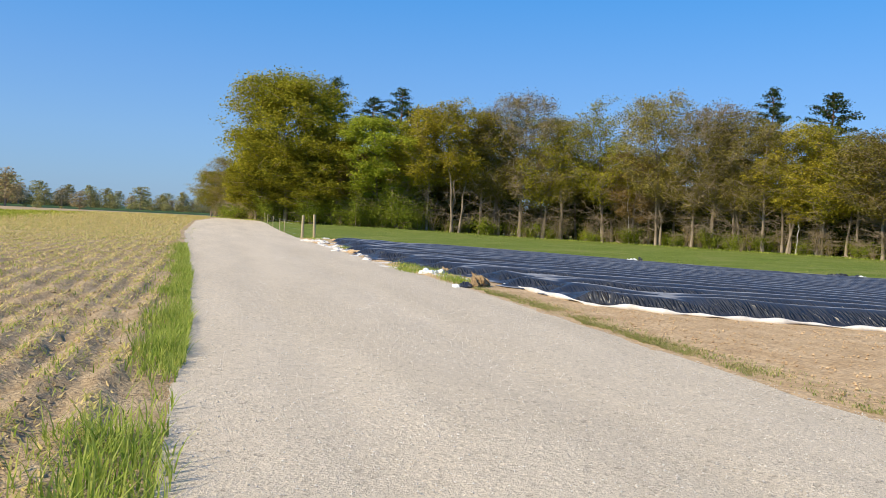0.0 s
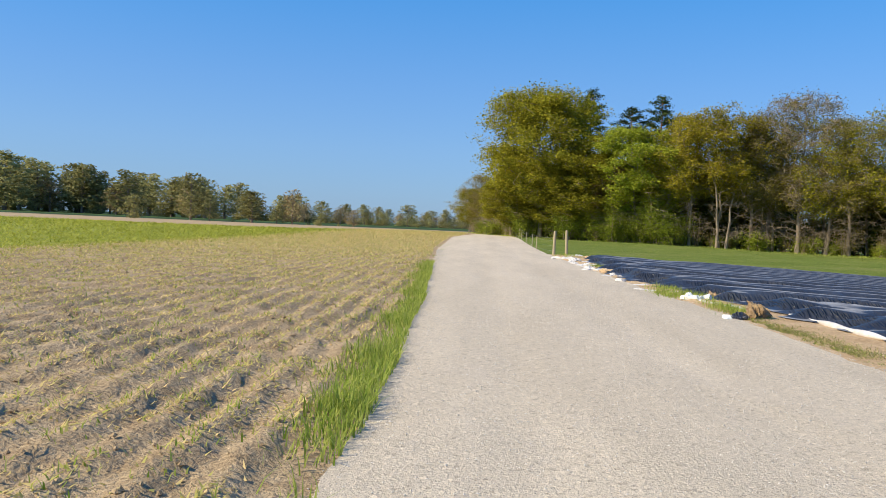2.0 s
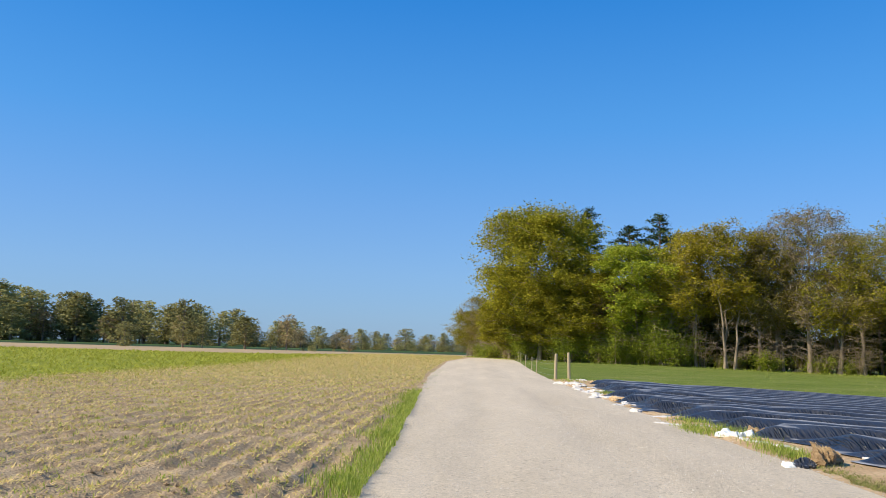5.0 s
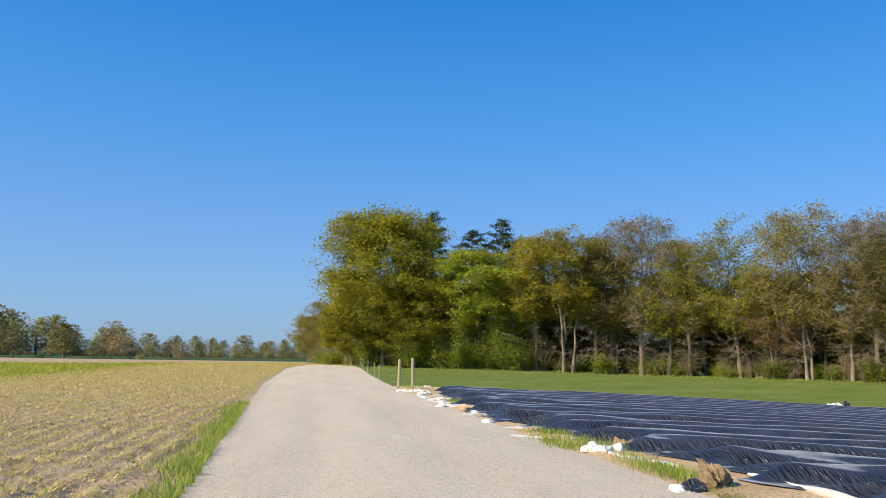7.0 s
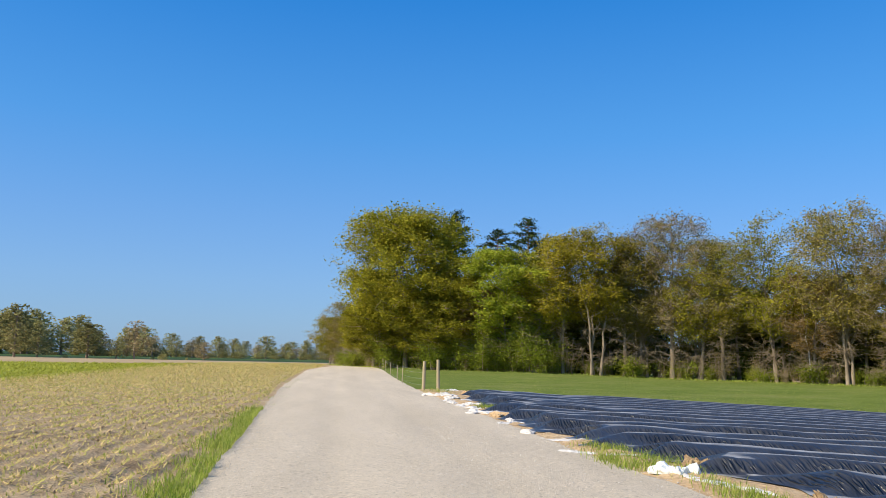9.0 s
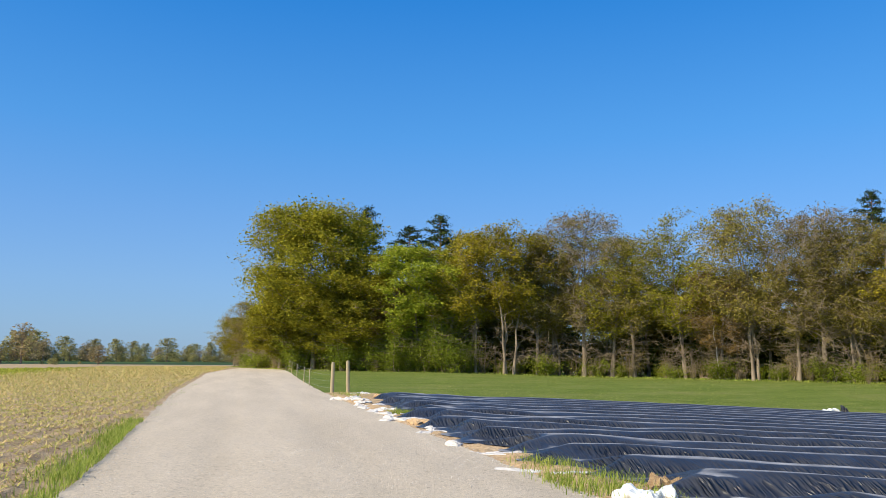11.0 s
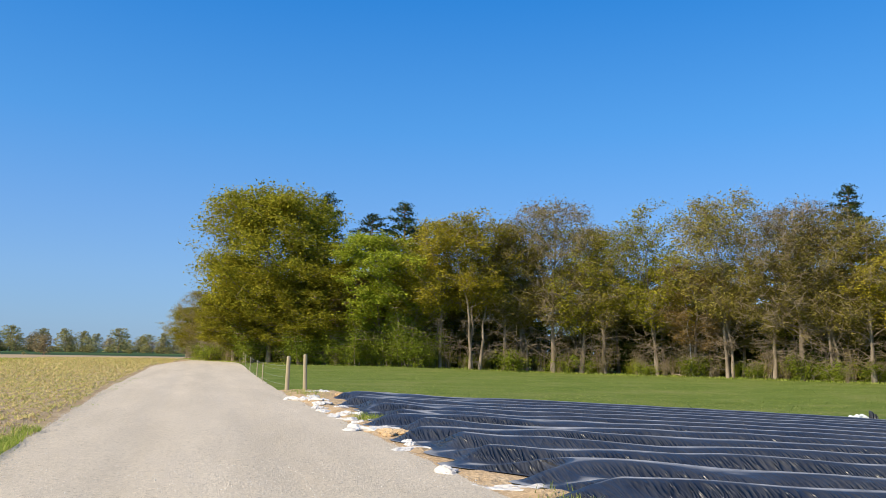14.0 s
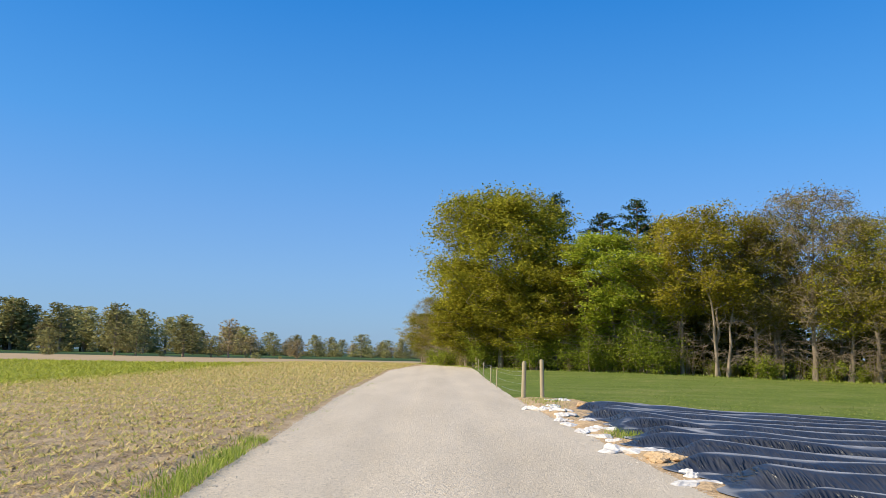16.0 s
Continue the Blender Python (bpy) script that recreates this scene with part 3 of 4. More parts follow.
crumpled("black_flap", 19.1, 32.8, 0.22, 0.14, 0.26, -30, 33, FILM, "upright torn tip of black film", "plastic scrap", rise=0.22)
crumpled("white_flap", 26.9, 27.8, 0.3, 0.16, 0.12, -32, 35, SACK, "small white tear in the black film", "plastic scrap", rise=0.26)
crumpled("black_flap", 26.3, 28.2, 1.3, 0.4, 0.3, -28, 37, FILM, "bunched heap of black film on a ridge", "plastic scrap", 1.5, rise=0.12)


# ------------------------------------------------------------------ fence
def wooden_post(x, y, h, r, tilt, square=False):
    e = base("fence_post", pose(x, y, float(land(x, y)) - 0.05, tilt, tilt * 0.6, 20), "weathered round wooden fence post by the meadow" if not square else "thin pale stake of the meadow fence", "fence post", "meadow fence")
    bm = bmesh.new()
    bmesh.ops.create_cone(bm, cap_ends=True, segments=6 if square else 14, radius1=r, radius2=r * 0.93, depth=h, matrix=Matrix.Translation((0, 0, h / 2)))
    bmesh.ops.bevel(bm, geom=[ed for ed in bm.edges if all(vv.co.z > h - 0.01 for vv in ed.verts)], offset=r * 0.25, segments=2, affect="EDGES")
    part("shaft", bm, POST_WOOD, e, smooth=False)
    return e


wooden_post(5.2, 47.8, 1.38, 0.085, 1.5)
wooden_post(6.05, 48.9, 1.46, 0.085, -1.0)
wooden_post(6.1, 97.0, 1.25, 0.13, 1.0)
for fx, fy, fh in ((4.86, 56.0, 0.95), (4.9, 60.5, 1.0), (5.1, 70.0, 1.0), (5.5, 83.0, 1.0)):
    wooden_post(fx, fy, fh, 0.028, 1.0, True)
fence = base("wire_fence", pose(0, 0, 0), "sagging wire netting strung between the fence posts", "wire fence")
LINE = [(5.2, 47.8), (4.86, 56.0), (4.9, 60.5), (5.1, 70.0), (5.5, 83.0), (6.1, 97.0)]
for h in (0.2, 0.5, 0.8, 0.95):
    pts = []
    for (ax, ay), (bx, by) in zip(LINE, LINE[1:]):
        for k in np.linspace(0, 1, 7)[:-1]:
            px, py = ax + (bx - ax) * k, ay + (by - ay) * k
            pts.append((px, py, float(land(px, py)) + h - 0.05 * math.sin(k * math.pi)))
    wv, wf = tubes([(pts, [0.003] * len(pts))], 4)
    part_data("wire", mesh_of("wire", wv, wf, WIRE), fence)


# ------------------------------------------------------------------ trees
def bent(r, a, b, n, sag, jig):
    """A limb's line from a to b, with a bow and some jitter."""
    a, b = np.asarray(a, float), np.asarray(b, float)
    k = np.linspace(0, 1, n)[:, None]
    p = a + (b - a) * k + np.array([[0, 0, sag]]) * np.sin(k * math.pi)
    j = r.normal(size=(n, 3)) * jig * np.linalg.norm(b - a)
    j[0] = 0
    return p + j


def within(p, centre, axes, r):
    """Keep a twig's end inside the rounded crown."""
    q = np.linalg.norm((p - centre) / axes)
    return p if q < 1 else centre + (p - centre) / q * r.uniform(0.88, 1.02)


def broadleaf(name, seed, height=16.0, clear=0.28, spread=4.2, leaf=OAK_LEAF, bark=BARK, per=11, size=0.27, limbs=16, stems=1, twigs=5, label="", thin=1.0, top=1.0, low=12):
    """A spring tree: stems, limbs, fine twigs and a loose crown of leaf sprays."""
    r = np.random.default_rng(seed)
    boles, wood, fine, tips = [], [], [], []
    dome, axes = np.array([0, 0, height * (clear + 1) / 2]), np.array([spread * 1.06, spread * 1.06, height * (1 - clear) / 2 * 1.02])
    for s in range(stems):
        off = np.array([r.normal() * 0.35, r.normal() * 0.35, 0]) * (stems > 1)
        lean = np.array([r.normal() * 0.5, r.normal() * 0.5, 0]) * (1.0 + 0.9 * (stems > 1))
        h = height * (0.93 if s == 0 else r.uniform(0.68, 0.9))
        n = 10
        k = np.linspace(0, 1, n)[:, None]
        line = off + lean * k ** 1.3 + np.array([[0, 0, h]]) * k + np.concatenate([np.zeros((1, 3)), r.normal(size=(n - 1, 3)) * [0.1, 0.1, 0]]) * (0.4 + k)
        r0 = height * 0.0112 * (0.72 if stems > 1 else 1.0) * thin
        rad = r0 * (1 - 0.9 * k[:, 0] ** 0.9) + r0 * 0.35 * np.exp(-k[:, 0] * 25)
        boles.append((line, rad))
        for q in range(int(low / stems ** 0.5)):   # thin bare side branches low on the stem
            i = r.uniform(0.05, clear + 0.12) * (n - 1)
            a = line[int(i)] + (line[int(i) + 1] - line[int(i)]) * (i - int(i))
            az, reach = r.uniform(0, 6.28), r.uniform(0.6, 2.2)
            b = a + [math.cos(az) * reach, math.sin(az) * reach, reach * r.uniform(-0.1, 1.1)]
            br = bent(r, a, b, 5, 0.15, 0.05)
            fine.append((br, np.linspace(0.03, 0.01, 5)))
            for e in range(9):
                t0 = br[r.integers(1, 5)]
                fine.append((np.stack([t0, t0 + r.normal(size=3) * [0.25, 0.25, 0.2], t0 + r.normal(size=3) * [0.5, 0.5, 0.42]]), np.array([0.014, 0.011, 0.007])))
        m = max(5, int(limbs / stems ** 0.6))
        for q in range(m):
            f = clear + (0.97 - clear) * (q + r.uniform(0, 0.9)) / m
            i = f * (n - 1)
            a = line[int(i)] + (line[min(int(i) + 1, n - 1)] - line[int(i)]) * (i - int(i))
            az = q * 2.4 + r.uniform(-0.5, 0.5)
            g = (f - clear) / (1 - clear)
            reach = spread * (math.sin((0.22 + 0.68 * g) * math.pi) ** 0.6) * r.uniform(0.72, 1.15)
            rise = reach * (0.15 + 0.75 * g) * r.uniform(0.5, 1.2) * top
            b = a + np.array([math.cos(az) * reach, math.sin(az) * reach, min(rise, height * 1.02 - a[2])])
            b = within(b, dome, axes * 0.94, r)
            limb = bent(r, a, b, 6, reach * 0.06, 0.035)
            lr = max(0.02, r0 * 0.42 * (1 - 0.65 * f))
            wood.append((limb, np.linspace(lr, lr * 0.3, 6)))
            for c in range(6):
                w = r.uniform(0.25, 1.0)
                p0 = limb[min(5, int(w * 5))]
                d = (b - a) * 0.22 + r.normal(size=3) * [0.9, 0.9, 0.7] * spread * 0.2 + [0, 0, spread * 0.06]
                p1 = p0 + d
                p1 = within(p1, dome, axes, r)
                br = bent(r, p0, p1, 4, 0.05, 0.06)
                fine.append((br, np.linspace(lr * 0.32, 0.012, 4)))
                for e in range(twigs):
                    t0 = br[r.integers(1, 4)]
                    t1 = within(t0 + r.normal(size=3) * [1, 1, 0.95] * spread * 0.10 + [0, 0, 0.10], dome, axes * 1.03, r)
                    fine.append((np.stack([t0, (t0 + t1) / 2 + r.normal(size=3) * 0.05, t1]), np.array([0.019, 0.015, 0.008])))
                    tips.append(t1)
                    tips.append((t0 + t1) / 2)
    e = base(name, pose(0, 0, 0), label, "tree", "trees at the edge of the wood")
    wv, wf = tubes(boles, 9)
    part_data("trunk", mesh_of("trunk", wv, wf, bark, True), e)
    wv, wf = tubes(wood, 6)
    tagged(part_data("limbs", mesh_of("limbs", wv, wf, bark, True), e), kind="stuff")
    fv, ff = tubes(fine, 3)
    tagged(part_data("branchwork", mesh_of("branchwork", fv, ff, TWIG), e), kind="stuff")
    tips = np.array(tips)
    cen = np.repeat(tips, max(1, int(per / 2)), 0)
    cen = cen + r.normal(size=cen.shape) * [0.28, 0.28, 0.22] * (spread / 4.0)
    if per < 2:
        cen = cen[r.random(len(cen)) < per / 2]
    lv, lf = leaf_quads(r, cen, size)
    tagged(part_data("crown", mesh_of("crown", lv, lf, leaf), e), kind="stuff")
    return e


def pine(name, seed, height=17.0, label="dark green pine with a reddish bare trunk", clear=0.6, spread=2.4):
    r = np.random.default_rng(seed)
    e = base(name, pose(0, 0, 0), label, "tree", "pines of the wood")
    k = np.linspace(0, 1, 9)[:, None]
    line = np.array([[0, 0, height]]) * k + r.normal(size=(9, 3)) * [0.06, 0.06, 0] * k
    wood, cen = [(line, 0.2 * (1 - 0.88 * k[:, 0]) + 0.01)], []
    for q in range(34):
        f = clear + (1 - clear) * (q / 33.0) ** 0.9
        a = line[0] * 0 + [0, 0, f * height]
        az = q * 2.4 + r.uniform(-0.4, 0.4)
        reach = spread * (1.12 - ((f - clear) / (1 - clear)) ** 2.4) * r.uniform(0.45, 1.1)
        b = a + np.array([math.cos(az) * reach, math.sin(az) * reach, reach * r.uniform(0.0, 0.45)])
        wood.append((bent(r, a, b, 4, -0.1, 0.04), np.array([0.05, 0.04, 0.03, 0.015])))
        m = int(80 * (0.4 + reach / spread))
        t = r.uniform(0.3, 1.05, m)[:, None]
        cen.append(a + (b - a) * t + r.normal(size=(m, 3)) * [0.22, 0.22, 0.10])
    wv, wf = tubes(wood, 6)
    part_data("trunk", mesh_of("trunk", wv, wf, PINE_BARK, True), e)
    lv, lf = leaf_quads(r, np.repeat(np.concatenate(cen), 2, 0) + r.normal(size=(2 * sum(map(len, cen)), 3)) * 0.08, 0.22, 0.2)
    tagged(part_data("crown", mesh_of("crown", lv, lf, NEEDLE), e), kind="stuff")
    return e


def shrub(name, seed, height, spread, leaf, count, label, size=0.26, stems=11, flat=False):
    """A many-stemmed bush."""
    r = np.random.default_rng(seed)
    e = base(name, pose(0, 0, 0), label, "shrub", "undergrowth of the wood")
    wood, tips = [], []
    for s in range(stems):
        az, lean = r.uniform(0, 6.28), r.uniform(0.15, 1.0) * spread
        a = np.array([r.normal() * spread * 0.15, r.normal() * spread * 0.15, 0])
        b = a + [math.cos(az) * lean, math.sin(az) * lean, height * r.uniform(0.55, 1.0)]
        st = bent(r, a, b, 6, height * 0.08, 0.03)
        wood.append((st, np.linspace(0.035, 0.01, 6)))
        for q in range(9):
            p0 = st[r.integers(1, 6)]
            p1 = p0 + r.normal(size=3) * [1, 1, 0.22 if flat else 0.6] * spread * 0.38 + [0, 0, 0.05]
            p1[2] = max(0.1, p1[2])
            wood.append((np.stack([p0, (p0 + p1) / 2 + r.normal(size=3) * 0.06, p1]), np.array([0.018, 0.012, 0.006])))
            tips += [p1, (p0 + p1) / 2, p0 * 0.25 + p1 * 0.75]
    wv, wf = tubes(wood, 3)
    tagged(part_data("branchwork", mesh_of("branchwork", wv, wf, TWIG), e), kind="stuff")
    if count:
        tips = np.array(tips)
        cen = tips[r.integers(0, len(tips), count)] + r.normal(size=(count, 3)) * [0.22, 0.22, 0.16] * max(0.6, spread / 2)
        cen[:, 2] = np.abs(cen[:, 2]) * r.uniform(0.25, 1.0, count) ** 0.6
        lv, lf = leaf_quads(r, cen, size)
        tagged(part_data("crown", mesh_of("crown", lv, lf, leaf), e), kind="stuff")
    return e


def placed(ob, x, y, sx, sz, turn, down=0.05):
    return Matrix.LocRotScale((x, y, float(land(x, y)) - down), Euler((0, 0, radians(turn))), (sx, sx, sz))


USED = set()


def plant(ob, x, y, sx, sz, turn, label=""):
    """Stand ob at a place; the first call uses ob itself, later ones copies."""
    m = placed(ob, x, y, sx, sz, turn)
    if ob.name in USED:
        ob = copy_thing(ob, m)
    else:
        USED.add(ob.name)
        ob.matrix_basis = m
    return tagged(ob, label)


# kinds, 16 m tall and about 4.2 m in crown radius before scaling, but for the great oak
GREAT = broadleaf("great_oak", 11, height=18.6, spread=6.6, leaf=OAK_LEAF, per=74, size=0.25, limbs=36, twigs=5, label="great spreading oak in fresh yellow-green leaf", clear=0.2)
OAK2 = broadleaf("oak_tree", 12, leaf=OAK_LEAF, per=58, size=0.24, limbs=24, twigs=4, label="oak in fresh yellow-green leaf at the wood's edge", clear=0.16)
GREEN = broadleaf("green_tree", 13, leaf=GREEN_LEAF, per=58, size=0.24, limbs=22, twigs=4, label="bright green leafy tree at the wood's edge", clear=0.2)
YELLOW = broadleaf("maple_tree", 14, leaf=YELLOW_LEAF, per=26, size=0.22, limbs=22, stems=3, twigs=4, label="three-stemmed tree with yellow spring leaves", clear=0.36)
YELLOW2 = broadleaf("maple_tree", 15, leaf=YELLOW_LEAF, per=24, size=0.22, limbs=22, stems=2, twigs=4, label="twin-stemmed tree with yellow-olive spring leaves", clear=0.34)
OLIVE = broadleaf("budding_tree", 16, leaf=OLIVE_LEAF, per=17, size=0.18, limbs=28, twigs=6, label="tall tree with olive buds and pale branches", clear=0.25, low=18)
OLIVE2 = broadleaf("budding_tree", 17, leaf=OLIVE_LEAF, per=14, size=0.19, limbs=28, stems=3, twigs=6, label="cluster of stems with olive-brown buds", clear=0.3, low=18)
OLIVE3 = broadleaf("budding_tree", 18, leaf=OAK_LEAF, per=17, size=0.20, limbs=26, stems=2, label="twin-stemmed tree with thin yellow-green buds", clear=0.26, low=16)
BARE = broadleaf("bare_tree", 19, leaf=OLIVE_LEAF, per=5, size=0.15, limbs=36, twigs=13, label="wide-crowned tree still almost bare of leaves", clear=0.22, top=1.25, low=18)
RUST = broadleaf("rusty_tree", 20, leaf=RUST_LEAF, per=16, size=0.19, limbs=26, twigs=6, label="tree with rust-brown opening buds", clear=0.2, low=18)
BIRCH = broadleaf("birch_tree", 21, leaf=YELLOW_LEAF, bark=BIRCH_BARK, per=14, size=0.19, limbs=12, thin=0.5, label="slim white-barked birch at the meadow", clear=0.45, spread=2.4, low=0)
INNER = broadleaf("inner_tree", 24, leaf=OLIVE_LEAF, per=60, size=0.36, limbs=14, twigs=1, low=0, label="budding tree standing inside the wood", clear=0.22)
INNER2 = broadleaf("inner_tree", 25, leaf=OAK_LEAF, per=60, size=0.36, limbs=14, twigs=1, low=0, label="green tree standing inside the wood", clear=0.2)
PINE = pine("pine_tree", 22)
PINE2 = pine("pine_tree", 23, clear=0.62, spread=2.7)
BUSH = shrub("leafy_bush", 31, 2.2, 1.5, SHRUB_LEAF, 2400, "fresh green bush at the foot of the trees", size=0.17)
BUSH2 = shrub("leafy_bush", 32, 3.6, 1.7, GREEN_LEAF, 3600, "tall yellow-green bush at the wood's edge", size=0.17)
WIDE = shrub("spreading_tree", 35, 4.6, 2.6, SHRUB_LEAF, 8000, "wide low tree with layered olive-green leaves at the wood's edge", size=0.15, stems=14, flat=True)
BRUSH = shrub("bare_brushwood", 33, 5.5, 2.4, OLIVE_LEAF, 800, "tangle of brown budding brushwood between the trunks", size=0.16, stems=14, flat=True)
# added filling deep in the wood, its leaves darkened in place of shade
SHADE_FILL = shrub("dark_thicket", 34, 7.5, 3.0, SHADE_LEAF, 2600, "dark-leaved filling coloured as the shade inside the wood", size=0.8, stems=5)

rt = np.random.default_rng(99)
# x, y, height, crown radius
for kind, rows in (
    (GREAT, [(8.5, 97.0, 17.9, 7.1)]),
    (OAK2, [(5.4, 103.6, 12.2, 3.6), (13.4, 92.6, 14.2, 4.4), (5.0, 112, 10.5, 3.6), (5.8, 121, 10.5, 3.8), (10.5, 94.6, 11.0, 4.2), (6.0, 99.5, 10.5, 4.2), (0.9, 147, 11.0, 3.6)]),
    (GREEN, [(18.2, 90.0, 13.4, 4.4), (55.4, 43.8, 9.2, 2.9)]),
    (YELLOW, [(26.2, 87.2, 15.6, 4.4), (49.8, 60.4, 12.4, 2.9)]),
    (YELLOW2, [(23.0, 88.2, 14.8, 4.2), (6.0, 130, 10.5, 3.6), (-0.5, 157, 10.0, 3.6), (52.4, 55.6, 10.4, 2.9)]),
    (BARE, [(33.6, 84.6, 16.4, 4.8), (54.3, 48.7, 8.4, 2.8), (46.6, 67.0, 13.6, 3.4)]),
    (OLIVE, [(29.4, 86.4, 14.6, 3.8), (37.4, 81.6, 15.0, 4.0), (46.0, 69.4, 13.8, 3.4), (48.9, 62.4, 13.0, 3.4), (56.2, 40.8, 8.9, 3.0), (2.2, 140, 11.5, 3.4)]),
    (OLIVE2, [(44.0, 72.8, 15.6, 4.2), (47.8, 65.2, 13.2, 3.2), (53.0, 52.8, 10.2, 3.2), (31.5, 87.0, 14.0, 3.8)]),
    (OLIVE3, [(40.6, 77.8, 15.2, 4.0), (51.0, 58.0, 11.6, 3.4), (35.8, 83.4, 14.4, 3.8), (57.5, 35.2, 7.5, 2.7), (21.0, 89.6, 13.5, 3.6)]),
    (RUST, [(53.4, 50.8, 9.9, 3.0), (56.9, 37.8, 7.8, 2.6), (58.0, 31.5, 7.6, 2.7), (15.8, 92.0, 13.0, 3.2), (42.6, 75.2, 14.6, 3.6)]),
    (BIRCH, [(42.2, 75.0, 9.5, 1.6), (50.2, 59.6, 9.0, 1.8)]),
    (PINE, [(14.7, 103.0, 18.9, 2.4), (22.5, 98.7, 16.2, 2.2), (56.7, 72.1, 15.9, 1.8), (6.2, 109.5, 11.0, 2.0)]),
    (PINE2, [(19.2, 99.9, 16.4, 2.6), (59.5, 66.6, 17.2, 2.2), (24.8, 99.5, 16.3, 2.0), (61.5, 62.1, 11.6, 2.0), (63.2, 58.3, 10.4, 1.8)]),
):
    full = 2.4 if kind in (PINE, PINE2, BIRCH) else 6.6 if kind is GREAT else 4.2
    tall0 = 17.0 if kind in (PINE, PINE2) else 18.6 if kind is GREAT else 16.0
    for x, y, h, w in rows:
        right = float(smooth01(47, 54, x)) * (kind not in (PINE, PINE2))
        mid = float(smooth01(27, 31, x) * (1 - smooth01(47, 52, x))) * (kind not in (PINE, PINE2))
        plant(kind, x, y, w / full * (1.12 + 0.12 * right), (0.985 + 0.12 * right + 0.03 * mid) * h / tall0, rt.uniform(0, 360))

# the wood behind its edge
EDGE = [(1.5, 135), (2.5, 122), (3, 110), (7, 99), (12, 94), (18, 89.5), (26, 87.5), (34, 85), (41, 78), (46, 69), (50, 60), (54, 50), (56, 42), (58, 32), (60, 20), (62, 5)]
ed = np.array(EDGE)
run = np.concatenate([[0], np.cumsum(np.linalg.norm(np.diff(ed, axis=0), axis=1))])


def in_wood(d, deep):
    """A place d metres along the edge and deep metres behind it."""
    x, y = np.interp(d, run, ed[:, 0]), np.interp(d, run, ed[:, 1])
    x2, y2 = np.interp(min(d + 2, run[-1]), run, ed[:, 0]), np.interp(min(d + 2, run[-1]), run, ed[:, 1])
    x1, y1 = np.interp(max(d - 2, 0), run, ed[:, 0]), np.interp(max(d - 2, 0), run, ed[:, 1])
    t = np.array([x2 - x1, y2 - y1])
    t /= np.linalg.norm(t)
    return x - t[1] * deep, y + t[0] * deep


def canopy(x, y):
    """How tall the wood may stand there without topping its edge."""
    return float(np.interp(math.atan2(x - 1, y - 8), [0.0, 0.1, 0.2, 0.3, 0.45, 0.7, 0.85, 1.0, 1.2], [12.5, 13.5, 14, 14, 14.3, 13.6, 12.6, 11.2, 9.5])) 


for deep, step, kinds in ((4.5, 3.4, (INNER, INNER2)), (9, 3.4, (INNER, INNER2, PINE)), (15, 4.6, (INNER, PINE2, INNER2))):
    d = 3.0
    while d < run[-1]:
        x, y = in_wood(d, deep + rt.uniform(-1.5, 1.5))
        kind = kinds[int(rt.integers(0, len(kinds)))]
        h = canopy(x, y) * rt.uniform(0.9, 1.06)
        pn = kind in (PINE, PINE2)
        h *= 0.86 if pn else 0.95
        plant(kind, x, y, rt.uniform(0.8, 1.05) * (0.9 if pn else 1.15) * (0.5 + h / 29), h / (17 if pn else 16), rt.uniform(0, 360))
        d += step * rt.uniform(0.75, 1.3)
# undergrowth along the edge, then the dark shade filling behind it
for deep, step, kind, lo, hi in ((0.0, 3.6, BUSH, 0.6, 1.15), (-0.8, 5.5, BRUSH, 0.35, 0.75), (0.8, 2.5, BRUSH, 0.7, 1.6), (2.6, 6.0, BUSH2, 0.6, 1.0), (4.0, 4.0, BRUSH, 1.0, 1.4), (6.5, 3.4, SHADE_FILL, 0.75, 1.05), (11.5, 3.0, SHADE_FILL, 0.9, 1.2), (19.0, 3.2, SHADE_FILL, 1.2, 1.5)):
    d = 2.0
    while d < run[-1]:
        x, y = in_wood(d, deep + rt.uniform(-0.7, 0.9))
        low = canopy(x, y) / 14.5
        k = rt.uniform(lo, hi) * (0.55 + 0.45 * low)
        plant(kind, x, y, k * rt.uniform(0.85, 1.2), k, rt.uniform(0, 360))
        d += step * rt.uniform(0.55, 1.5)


for x, y, k in ((15.6, 90.2, 1.7), (20.2, 88.0, 1.6), (11.2, 92.6, 1.3), (17.6, 89.4, 1.2), (22.4, 88.0, 0.9), (6.6, 97.6, 1.3)):
    plant(WIDE, x, y, k * 0.66, k * 0.68, rt.uniform(0, 360))


